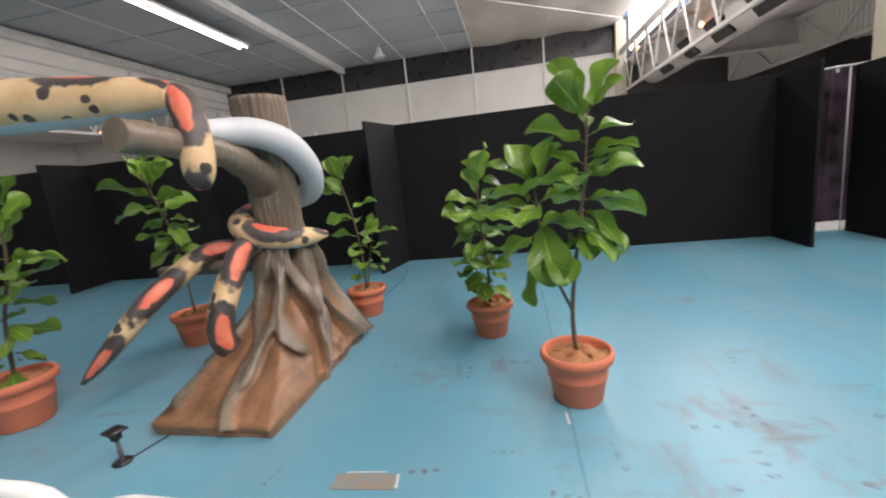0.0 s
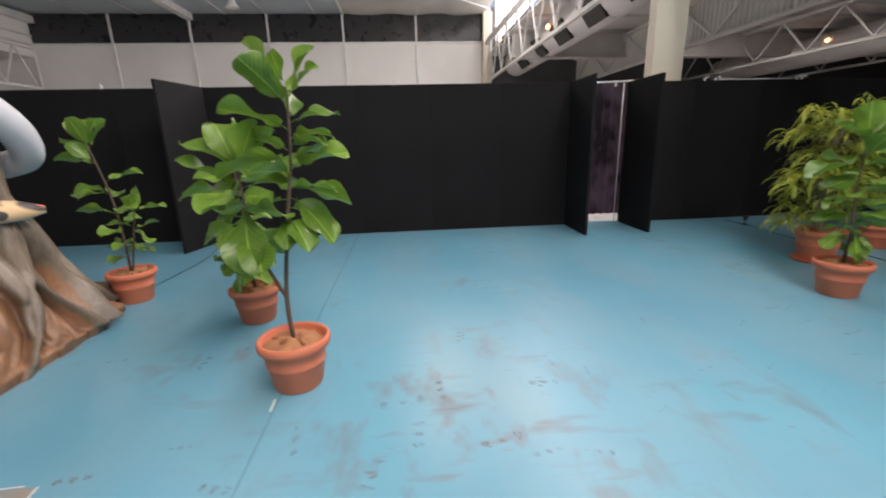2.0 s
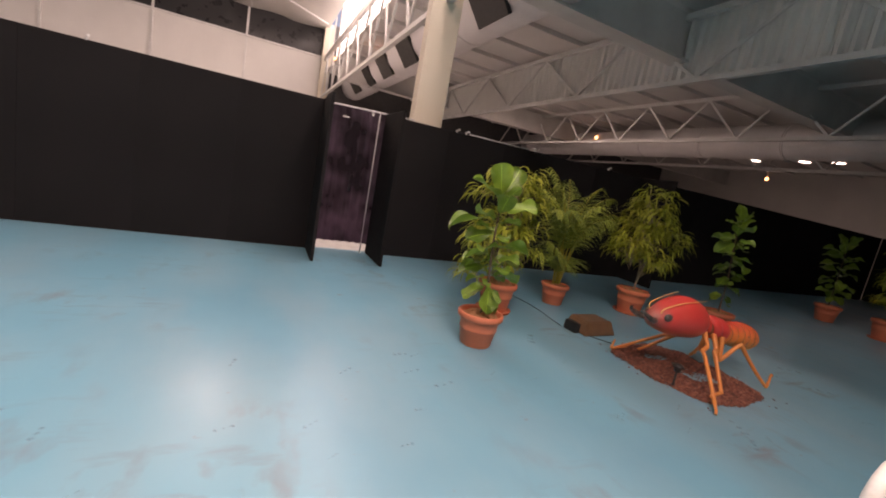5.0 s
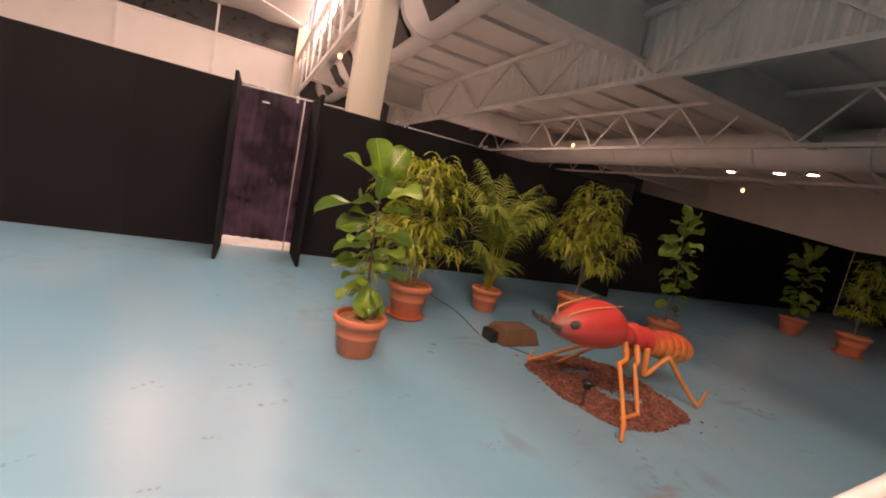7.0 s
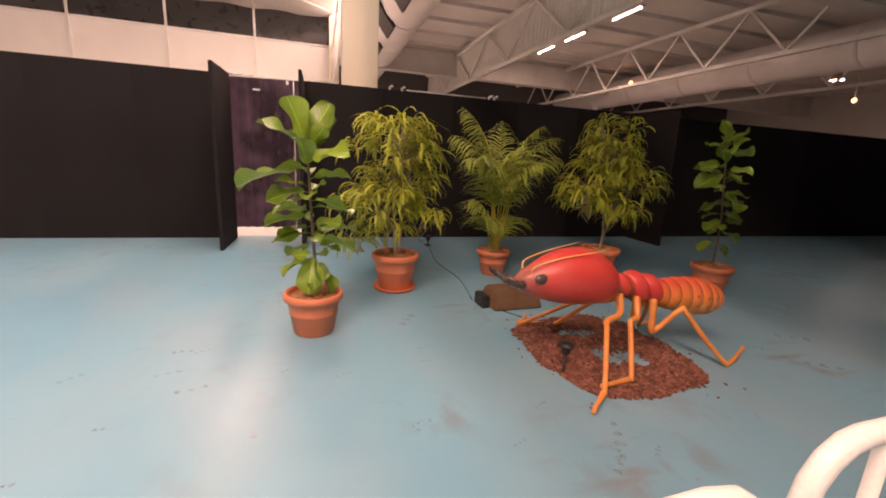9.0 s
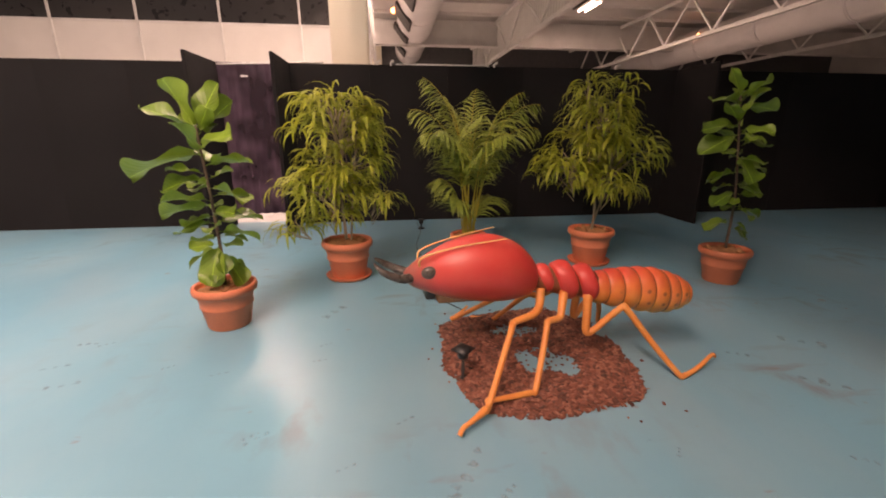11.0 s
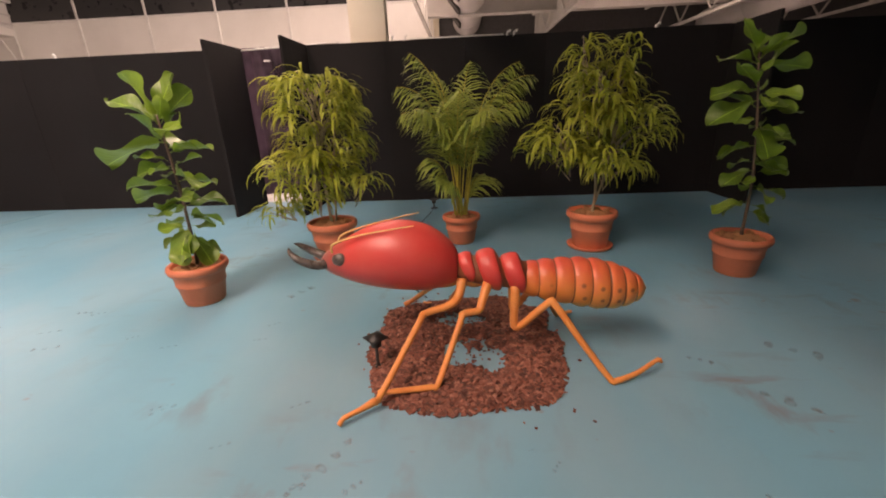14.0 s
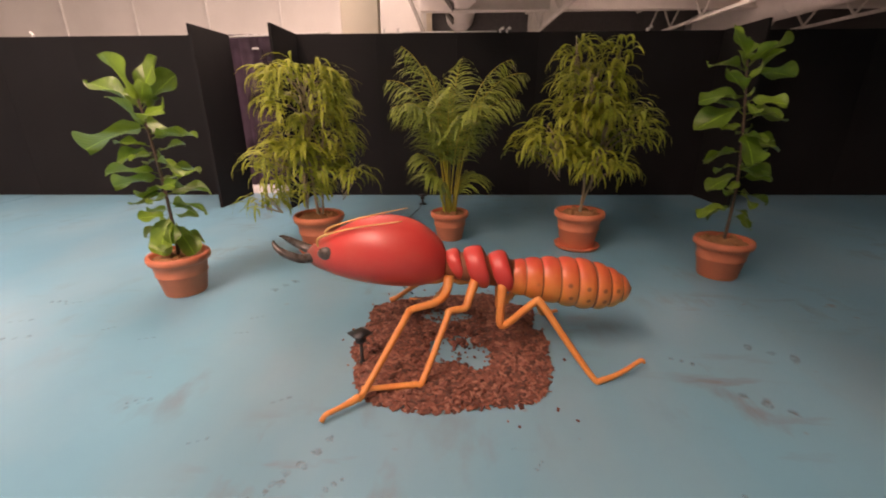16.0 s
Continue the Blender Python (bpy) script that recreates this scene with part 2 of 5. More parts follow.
def insect_paint():
    """UV: x is height on the body (0 below, 1 above), y chooses red (1) to orange (0)."""
    m, nt, b = material("painted_insect_shell", 0.34)
    uv = nt.nodes.new("ShaderNodeUVMap")
    sep = nt.nodes.new("ShaderNodeSeparateXYZ")
    nt.links.new(uv.outputs["UV"], sep.inputs[0])
    f = maths(nt, "ADD", maths(nt, "MULTIPLY", sep.outputs[0], 0.55), maths(nt, "MULTIPLY", sep.outputs[1], 0.75))
    f = maths(nt, "ADD", f, maths(nt, "MULTIPLY", maths(nt, "SUBTRACT", noise_tex(nt, 14, 4), 0.5), 0.22))
    col = ramp(nt, f, [(0.15, (0.76, 0.36, 0.075)), (0.5, (0.78, 0.22, 0.06)), (0.85, (0.63, 0.052, 0.045))])
    speck = ramp(nt, noise_tex(nt, 22, 3), [(0.66, (0, 0, 0)), (0.74, (1, 1, 1))])
    col = mixc(nt, maths(nt, "MULTIPLY", speck, 0.4), col, (0.40, 0.11, 0.04))
    mott = ramp(nt, noise_tex(nt, 7, 6, 0.65), [(0.42, (0, 0, 0)), (0.70, (1, 1, 1))])
    col = mixc(nt, maths(nt, "MULTIPLY", mott, 0.22), col, (0.66, 0.15, 0.10))
    tc = nt.nodes.new("ShaderNodeTexCoord")
    sx = nt.nodes.new("ShaderNodeSeparateXYZ")
    nt.links.new(tc.outputs["Object"], sx.inputs[0])
    flat = nt.nodes.new("ShaderNodeCombineXYZ")
    nt.links.new(sx.outputs[0], flat.inputs[0])
    nt.links.new(sx.outputs[2], flat.inputs[2])
    for spot in ((8.13, 0, 0.475), (8.14, 0, 0.395), (8.235, 0, 0.455), (8.24, 0, 0.38), (8.33, 0, 0.44), (8.335, 0, 0.37), (8.41, 0, 0.43)):
        vd = nt.nodes.new("ShaderNodeVectorMath")
        vd.operation = "DISTANCE"
        nt.links.new(flat.outputs[0], vd.inputs[0])
        vd.inputs[1].default_value = spot
        dot = ramp(nt, maths(nt, "MULTIPLY", vd.outputs["Value"], 20.0), [(0.14, (0.8, 0.8, 0.8)), (0.34, (0, 0, 0))])
        col = mixc(nt, dot, col, (0.20, 0.06, 0.03))
    muzzle = ramp(nt, maths(nt, "ADD", maths(nt, "MULTIPLY", maths(nt, "SUBTRACT", 6.80, sx.outputs[0]), 5.0), maths(nt, "MULTIPLY", noise_tex(nt, 12, 3), 0.4)), [(0.15, (0, 0, 0)), (0.9, (1, 1, 1))])
    col = mixc(nt, maths(nt, "MULTIPLY", muzzle, 0.7), col, (0.22, 0.10, 0.08))
    nt.links.new(col, b.inputs["Base Color"])
    nt.links.new(maths(nt, "ADD", maths(nt, "MULTIPLY", noise_tex(nt, 6, 4), 0.22), 0.28), b.inputs["Roughness"])
    bump(nt, b, noise_tex(nt, 45, 3), 0.12, 0.004)
    return m


def root_paint():
    m, nt, b = material("painted_tree_root", 0.36)
    geo = nt.nodes.new("ShaderNodeNewGeometry")
    n1 = noise_tex(nt, 3.2, 6, 0.6, (1, 0.6, 0.5))
    sep = nt.nodes.new("ShaderNodeSeparateXYZ")
    tc = nt.nodes.new("ShaderNodeTexCoord")
    nt.links.new(tc.outputs["Object"], sep.inputs[0])
    uv = nt.nodes.new("ShaderNodeUVMap")
    su = nt.nodes.new("ShaderNodeSeparateXYZ")
    nt.links.new(uv.outputs["UV"], su.inputs[0])
    clay = ramp(nt, noise_tex(nt, 4.5, 6, 0.62), [(0.35, (0.17, 0.09, 0.05)), (0.55, (0.28, 0.135, 0.068)), (0.72, (0.36, 0.175, 0.09))])
    wood = ramp(nt, n1, [(0.36, (0.105, 0.082, 0.060)), (0.52, (0.16, 0.122, 0.088)), (0.68, (0.24, 0.185, 0.135))])
    cover = ramp(nt, maths(nt, "ADD", su.outputs[0], maths(nt, "MULTIPLY", maths(nt, "SUBTRACT", noise_tex(nt, 11, 5), 0.5), 0.5)), [(0.28, (0, 0, 0)), (0.62, (1, 1, 1))])
    col = mixc(nt, cover, clay, wood)
    grain = noise_tex(nt, 9, 6, 0.6, (2.5, 2.5, 0.25))
    col = mixc(nt, maths(nt, "MULTIPLY", cover, ramp(nt, grain, [(0.5, (0, 0, 0)), (0.75, (0.55, 0.55, 0.55))])), col, (0.29, 0.255, 0.20))
    # shade between the roots, painted as near-black brown wherever the mesh is concave
    crevice_shade = ramp(nt, geo.outputs["Pointiness"], [(0.44, (1, 1, 1)), (0.5, (0, 0, 0))])
    col = mixc(nt, maths(nt, "MULTIPLY", crevice_shade, 0.55), col, (0.06, 0.045, 0.035))
    nt.links.new(col, b.inputs["Base Color"])
    bump(nt, b, maths(nt, "ADD", grain, n1), 0.5, 0.02)
    return m


def worn(name, colour, dark, cover):
    """Patchy wear: bare colour that breaks up into the paint round it."""
    m, nt, b = material(name, 0.6)
    nt.links.new(ramp(nt, noise_tex(nt, 30, 4), [(0.35, dark), (0.65, colour)]), b.inputs["Base Color"])
    nt.links.new(maths(nt, "MULTIPLY", ramp(nt, noise_tex(nt, 26, 5, 0.65), [(0.36, (0, 0, 0)), (0.66, (1, 1, 1))]), cover), b.inputs["Alpha"])
    return m


M = dict(
    worn=worn("worn_floor_paint", (0.34, 0.24, 0.19), (0.26, 0.18, 0.15), 0.5),
    grime=worn("grey_floor_grime", (0.25, 0.29, 0.31), (0.20, 0.24, 0.26), 0.40),
    floor=floor_paint(),
    concrete=surface("pale_concrete", (0.62, 0.61, 0.60), rough=0.7),
    black_fabric=surface("black_panel_fabric", (0.012, 0.0113, 0.0122), (0.0075, 0.0072, 0.008), 1.2, 0.85, grain=300, relief=0.3, vary=0.5, spec=0.2),
    curtain=sheer("dark_purple_curtain", (0.034, 0.028, 0.034)),
    white_wall=surface("white_wall_panel", (0.72, 0.71, 0.68), (0.62, 0.61, 0.58), 0.5, 0.6, grain=30, relief=0.05),
    dark_film=surface("black_plastic_sheet", (0.025, 0.025, 0.027), rough=0.3, scale=1.0),
    white_steel=surface("white_painted_steel", (0.70, 0.70, 0.68), (0.55, 0.55, 0.53), 2.0, 0.45),
    grey_steel=surface("grey_painted_steel", (0.62, 0.61, 0.59), (0.50, 0.49, 0.48), 1.5, 0.5),
    cream=surface("cream_column_paint", (0.74, 0.68, 0.56), (0.66, 0.60, 0.48), 0.8, 0.55),
    roof=surface("blue_grey_roof_lining", (0.40, 0.46, 0.50), (0.32, 0.37, 0.41), 0.4, 0.7, grain=12),
    roof_pale=surface("pale_foil_insulation", (0.56, 0.54, 0.50), (0.42, 0.41, 0.39), 0.6, 0.5, grain=8, relief=0.3),
    dark_wall=surface("dark_grey_wall", (0.10, 0.10, 0.105), rough=0.7),
    orange=surface("orange_leg_paint", (0.80, 0.29, 0.085), (0.72, 0.20, 0.055), 11.0, 0.45, grain=60),
    joint=surface("grey_joint_filler", (0.13, 0.29, 0.36), rough=0.6),
    deck=surface("grey_roof_deck", (0.70, 0.68, 0.66), (0.58, 0.56, 0.55), 0.5, 0.7),
    corrugated=surface("corrugated_grey_sheet", (0.76, 0.76, 0.73), (0.64, 0.64, 0.62), 0.8, 0.5),
    duct=surface("white_insulated_duct", (0.78, 0.76, 0.76), (0.64, 0.63, 0.63), 0.8, 0.45),
    vent=surface("black_vent_grille", (0.02, 0.02, 0.02), rough=0.5),
    rail=surface("white_barrier_paint", (0.78, 0.78, 0.76), (0.64, 0.63, 0.60), 7.0, 0.35, grain=90),
    terracotta=surface("terracotta_clay", (0.66, 0.185, 0.098), (0.56, 0.152, 0.082), 5.0, 0.6, grain=90, vary=0.22),
    coir=surface("brown_coir_mulch", (0.42, 0.19, 0.09), (0.26, 0.11, 0.05), 14.0, 0.9, grain=120, relief=0.8),
    bark=surface("brown_stem_bark", (0.12, 0.08, 0.055), (0.06, 0.04, 0.03), 20.0, 0.8, grain=80, relief=0.5),
    pale_bark=surface("pale_tan_bark", (0.36, 0.29, 0.20), (0.24, 0.19, 0.13), 16.0, 0.75, grain=70, relief=0.4),
    cane=surface("golden_palm_cane", (0.50, 0.42, 0.06), (0.32, 0.31, 0.05), 9.0, 0.5),
    fig=leaf_material("fiddle_leaf_green", (0.060, 0.140, 0.018), (0.21, 0.36, 0.050), 0.32, 0.36),
    narrow=leaf_material("narrow_leaf_green", (0.16, 0.22, 0.02), (0.47, 0.51, 0.078), 0.45, 0.6, 0.4),
    palm=leaf_material("palm_leaf_green", (0.11, 0.18, 0.03), (0.36, 0.44, 0.09), 0.4, 0.5, 0.35),
    mulch=chips(),
    root=root_paint(),
    stain=surface("grey_brown_floor_patch", (0.29, 0.235, 0.19), (0.20, 0.27, 0.30), 12.0, 0.6),
    snake=snake_skin(),
    snake_body=snake_skin("painted_snake_back", 1.5, 0.8, 0.13, 0.03),
    insect=insect_paint(),
    belly=surface("pale_snake_belly", (0.60, 0.60, 0.62), (0.50, 0.50, 0.53), 4.0, 0.5, grain=70),
    black=surface("black_plastic", (0.015, 0.015, 0.016), rough=0.4),
    eye=surface("dark_brown_gloss", (0.10, 0.075, 0.066), (0.05, 0.036, 0.03), 30.0, 0.3),
    mandible=surface("dark_mandible_gloss", (0.085, 0.066, 0.058), (0.05, 0.038, 0.032), 20.0, 0.28),
    groove=surface("dark_red_brown_groove", (0.24, 0.065, 0.028), rough=0.5),
    yellow=surface("ochre_feeler_paint", (0.80, 0.48, 0.18), rough=0.5),
    rockbox=surface("brown_speaker_cover", (0.16, 0.085, 0.045), (0.09, 0.05, 0.03), 8, 0.6),
    tube=glow("fluorescent_tube", (1.0, 0.97, 0.92), 9.0),
    bulb=glow("warm_bulb", (1.0, 0.45, 0.2), 6.0),
    highbay=glow("high_bay_lamp", (1.0, 0.97, 0.95), 7.0),
    sky=glow("bright_sky", (0.95, 0.98, 1.0), 3.6),
)

# ---- mesh helpers ----


def mesh_of(name, bm, mats, smooth=False):
    me = bpy.data.meshes.new(name)
    bm.normal_update()
    bm.to_mesh(me)
    bm.free()
    for m in mats if isinstance(mats, (list, tuple)) else [mats]:
        me.materials.append(M[m])
    if smooth:
        me.polygons.foreach_set("use_smooth", [True] * len(me.polygons))
    return me


def thing(name, label, category, m=None, group="", kind=""):
    ob = new(name)
    ob.empty_display_size = 0.1
    if m is not None:
        ob.matrix_world = m
    return tagged(ob, label, category, group, kind)


def part(name, bm, mat, parent, label="", smooth=False):
    me = bm if isinstance(bm, bpy.types.Mesh) else mesh_of(name, bm, mat, smooth)
    ob = new(name, me)
    ob.parent = parent
    return tagged(ob, label)


def solid(name, bm, mat, label, category, kind="", group="", smooth=False, m=None):
    ob = new(name, mesh_of(name, bm, mat, smooth))
    if m is not None:
        ob.matrix_world = m
    return tagged(ob, label, category, group, kind)


def box(bm, x0, x1, y0, y1, z0, z1, bevel=0.0, mat=0):
    vs = [bm.verts.new((x, y, z)) for z in (z0, z1) for y in (y0, y1) for x in (x0, x1)]
    fs = [bm.faces.new([vs[i] for i in f]) for f in ((0, 2, 3, 1), (4, 5, 7, 6), (0, 1, 5, 4), (2, 6, 7, 3), (0, 4, 6, 2), (1, 3, 7, 5))]
    for f in fs:
        f.material_index = mat
    if bevel:
        es = list({e for f in fs for e in f.edges})
        bmesh.ops.bevel(bm, geom=es, offset=bevel, segments=2, affect="EDGES", profile=0.5)
    return bm


def spline(pts, n):
    """n+1 points per span on a smooth curve through pts (tuples of any length)."""
    p = [np.array(q, float) for q in pts]
    p = [2 * p[0] - p[1]] + p + [2 * p[-1] - p[-2]]
    out = []
    for i in range(1, len(p) - 2):
        for k in range(n):
            t = k / n
            a, b, c, d = p[i - 1:i + 3]
            out.append(0.5 * (2 * b + (c - a) * t + (2 * a - 5 * b + 4 * c - d) * t * t + (3 * b - a - 3 * c + d) * t ** 3))
    out.append(p[-2])
    return out


def tube(bm, pts, seg=8, mat=0, up=(0, 0, 1), caps=True, squash=1.0):
    """A tube through pts (x, y, z, radius). UV: round (0.5 at up) and along, in metres."""
    uvl = bm.loops.layers.uv.verify()
    P = [Vector(p[:3]) for p in pts]
    R = [float(p[3]) for p in pts]
    up = Vector(up)
    rings, run = [], 0.0
    lens = [0.0]
    prev = None
    for i, c in enumerate(P):
        tan = (P[min(i + 1, len(P) - 1)] - P[max(i - 1, 0)]).normalized()
        ref = up if prev is None else prev
        u = ref - tan * ref.dot(tan)
        if u.length < 1e-3:
            u = tan.orthogonal()
        u.normalize()
        prev = u
        v = tan.cross(u)
        rings.append([bm.verts.new(c + (u * math.cos(a) * squash + v * math.sin(a)) * R[i]) for a in (math.pi + 2 * math.pi * k / seg for k in range(seg))])
        if i:
            run += (P[i] - P[i - 1]).length
            lens.append(run)
    for i in range(len(rings) - 1):
        for k in range(seg):
            k2 = (k + 1) % seg
            f = bm.faces.new((rings[i][k], rings[i][k2], rings[i + 1][k2], rings[i + 1][k]))
            f.material_index, f.smooth = mat, True
            for lp, (uu, vv) in zip(f.loops, ((k, i), (k + 1, i), (k + 1, i + 1), (k, i + 1))):
                lp[uvl].uv = (uu / seg, lens[vv])
    if caps:
        for r, s in ((rings[0], 1), (rings[-1], -1)):
            f = bm.faces.new(r[::-1] if s > 0 else r)
            f.material_index = mat
    return bm


def lathe(bm, prof, seg=28, mat=0, cx=0.0, cy=0.0):
    rings = [[bm.verts.new((cx + r * math.cos(2 * math.pi * k / seg), cy + r * math.sin(2 * math.pi * k / seg), z)) for k in range(seg)] for r, z in prof]
    for a, b in zip(rings, rings[1:]):
        for k in range(seg):
            f = bm.faces.new((a[k], a[(k + 1) % seg], b[(k + 1) % seg], b[k]))
            f.material_index, f.smooth = mat, True
    for r in (rings[0][::-1], rings[-1]):
        f = bm.faces.new(r)
        f.material_index = mat
    return bm


def B():
    return bmesh.new()


# ---- the hall ----
X0, X1, Y0, Y1 = -30.0, 34.0, -15.0, 25.0
ROOF, XE = 8.27, 6.0          # high bay roof and its east edge
solid("floor", box(B(), X0, X1, Y0, 7.60, -0.25, 0.0), "floor", "worn blue painted concrete floor with brown scuffs", "floor", "structure")
solid("floor_beyond", box(B(), X0, X1, 7.60, Y1, -0.25, 0.0), "concrete", "pale bare concrete floor beyond the panels", "floor", "structure")
for i, x in enumerate((0.32,)):
    solid("floor_joint", box(B(), x - 0.006, x + 0.006, Y0, 7.40, 0.0, 0.003), "joint", "dark filled joint in the blue floor", "floor joint", "structure")

# north end wall: white panels, black sheeting between white posts above
solid("wall_north", box(B(), X0, XE + 0.3, Y1, Y1 + 0.3, 0, 8.6), "white_wall", "white panelled end wall of the hall", "wall", "structure")
solid("wall_north_east", box(B(), XE + 0.3, X1, Y1, Y1 + 0.3, 0, 8.6), "dark_wall", "dark grey end wall of the low bay", "wall", "structure")
wn_ = thing("clerestory_sheeting", "black plastic sheeting between white posts under the roof", "sheeting", kind="structure")
MULL = [6.08 - 3.92 * k for k in range(9)]
for k, x in enumerate(MULL):
    part("post", box(B(), x - 0.05, x + 0.05, Y1 - 0.10, Y1 - 0.002, 4.0, ROOF), "white_steel", wn_)
for k in range(8):
    bm = B()
    x1, x0 = MULL[k] - 0.05, MULL[k + 1] + 0.05
    n = 14
    g = [[bm.verts.new((x0 + (x1 - x0) * i / n, Y1 - 0.03 + 0.022 * noise.noise(Vector((i * 0.55 + k * 9, j * 0.6, k)))*2, 6.87 + 1.39 * j / 6)) for j in range(7)] for i in range(n + 1)]
    for i in range(n):
        for j in range(6):
            bm.faces.new((g[i][j], g[i + 1][j], g[i + 1][j + 1], g[i][j + 1])).smooth = True
    part("sheet", bm, "dark_film", wn_)
part("rail", box(B(), X0, XE, Y1 - 0.09, Y1 - 0.002, 6.79, 6.87), "white_steel", wn_)

# east, south and west walls close the hall
solid("wall_south", box(B(), X0, X1, Y0 - 0.3, Y0, 0, 8.6), "white_wall", "white wall closing the hall", "wall", "structure")
solid("wall_east", box(B(), X1, X1 + 0.3, Y0, Y1, 0, 8.6), "deck", "grey wall closing the hall", "wall", "structure")
solid("wall_west", box(B(), X0 - 0.3, X0, Y0, Y1, 0, 8.6), "deck", "grey wall closing the hall", "wall", "structure")
XW = -17.4
solid("wall_upper_west", box(B(), XW - 0.2, XW, Y0, Y1, 6.2, ROOF), "white_wall", "pale upper wall with horizontal ribs", "wall", "structure")
for z in (6.75, 7.2):
    solid("trim", box(B(), XW, XW + 0.08, Y0, Y1, z, z + 0.07), "grey_steel", "grey horizontal rib on the upper wall", "rib", "structure")
solid("trim", box(B(), XW, XW + 0.35, Y0, Y1, ROOF - 0.45, ROOF - 0.12), "white_steel", "white edge beam under the roof", "beam", "structure")
for y in (-6, 0, 6, 12, 18):
    solid("trim", box(B(), XW, XW + 0.14, y, y + 0.14, 6.72, ROOF - 0.45), "white_steel", "white post on the upper wall", "post", "structure")
solid("ceiling_low_west", box(B(), X0, XW - 0.2, Y0, Y1, 6.2, 6.4), "deck", "grey low roof over the side bay", "ceiling", "structure")

# high bay roof: lining panels with purlins
bm = B()
box(bm, XW, -1.72, Y0, Y1, ROOF, ROOF + 0.2)
solid("ceiling", bm, "roof", "blue-grey lined roof of the high bay", "ceiling", "structure")
bm = B()
n, mrows = 24, 60
g = [[bm.verts.new((-1.72 + (XE + 1.72) * i / n, Y0 + (Y1 - Y0) * j / mrows, ROOF + 0.02 - 0.10 * math.sin(math.pi * ((i / 8) % 1.0)) + 0.05 * noise.noise(Vector((i * 0.4, j * 0.5, 3))))) for j in range(mrows + 1)] for i in range(n + 1)]
for i in range(n):
    for j in range(mrows):
        bm.faces.new((g[i][j], g[i][j + 1], g[i + 1][j + 1], g[i + 1][j])).smooth = True
box(bm, -1.72, XE, Y0, Y1, ROOF + 0.15, ROOF + 0.3)
solid("ceiling_insulation", bm, "roof_pale", "pale sagging foil insulation under the roof", "ceiling", "structure")
for x, w, h in ((-9.55, 0.17, 0.32), (-1.72, 0.03, 0.10), (-3.15, 0.018, 0.05), (-5.7, 0.015, 0.04), (-7.75, 0.018, 0.05), (-12.0, 0.018, 0.05), (-14.5, 0.018, 0.05), (2.26, 0.03, 0.08)):
    solid("purlin", box(B(), x - w, x + w, Y0, Y1, ROOF - h, ROOF - 0.002), "white_steel", "white steel roof beam", "beam", "structure")
for k in range(13):
    y = Y0 + 1.0 + k * 3.0
    solid("purlin", box(B(), XW + 0.4, -1.6, y - 0.02, y + 0.02, ROOF - 0.035, ROOF - 0.002), "roof", "blue-grey seam of the roof lining", "seam", "structure")
bm = B()
tube(bm, [(XE - 0.2, 23.5, ROOF - 0.12, 0.035), (-1.6, 17.5, ROOF - 0.12, 0.035)], 6)
solid("roof_brace", bm, "white_steel", "thin white diagonal roof brace", "brace", "structure")

# clerestory along the east edge of the high bay
cl = thing("window_1", "bright clerestory window band above the truss", "window", kind="structure")
part("sill", box(B(), XE - 0.06, XE + 0.10, Y0, Y1, 6.72, 6.84), "white_steel", cl)
for k in range(25):
    y = Y0 + 0.6 + 1.6 * k
    part("mullion", box(B(), XE - 0.02, XE + 0.04, y - 0.03, y + 0.03, 6.84, ROOF), "white_steel", cl)
solid("backdrop", box(B(), XE + 0.6, XE + 0.65, Y0, Y1, 6.86, 10.0), "sky", "bright white daylight outside the clerestory", "sky", "structure")


def truss(name, x, z0, z1, step, mat, label):
    """A girder along y."""
    t = thing(name, label, "roof truss", pose(x, 0, 0), group="roof trusses")
    part("top_chord", box(B(), -0.06, 0.06, Y0, Y1 - 0.12, z1 - 0.12, z1), mat, t)
    part("bottom_chord", box(B(), -0.06, 0.06, Y0, Y1 - 0.12, z0, z0 + 0.11), mat, t)
    n = int((Y1 - Y0) / step)
    h = z1 - z0 - 0.2
    ln = math.hypot(step / 2, h)
    up_me = None
    for k in range(n):
        for s in (1, -1):
            if up_me is None:
                bm_ = B()
                box(bm_, -0.03, 0.03, -0.03, 0.03, -ln / 2, ln / 2)
                up_me = mesh_of("diagonal", bm_, mat)
            o = part("diagonal", up_me, mat, t)
            yc = Y0 + step * (k + (0.25 if s > 0 else 0.75))
            o.matrix_local = Matrix.Translation((0, yc, (z0 + z1) / 2)) @ Euler((-s * math.atan2(step / 2, h), 0, 0)).to_matrix().to_4x4()
    return t


truss("roof_truss", XE, 4.66, 6.72, 1.8, "white_steel", "white steel lattice girder under the clerestory")
truss("roof_truss", XW + 0.06, 4.66, 6.70, 1.8, "white_steel", "white steel lattice girder under the ribbed wall")
truss("roof_truss", 11.2, 4.46, 5.95, 3.6, "white_steel", "white steel girder in front of corrugated sheeting")
truss("roof_truss", 16.9, 4.46, 5.95, 2.4, "white_steel", "white steel lattice girder under the low roof")
truss("roof_truss", 22.6, 4.46, 5.95, 2.4, "white_steel", "white steel lattice girder in the far bay")

# corrugated sheet behind the second girder
bm = B()
n = 760
prev = None
for i in range(n + 1):
    y = Y0 + (Y1 - Y0 - 0.12) * i / n
    x = 11.34 + (0.035 if (i // 2) % 2 else -0.035)
    cur = (bm.verts.new((x, y, 4.56)), bm.verts.new((x, y, 5.93)))
    if prev:
        bm.faces.new((prev[0], cur[0], cur[1], prev[1]))
    prev = cur
sh = solid("corrugated_sheet", bm, "corrugated", "grey corrugated steel sheet behind the girder", "sheeting", "structure")
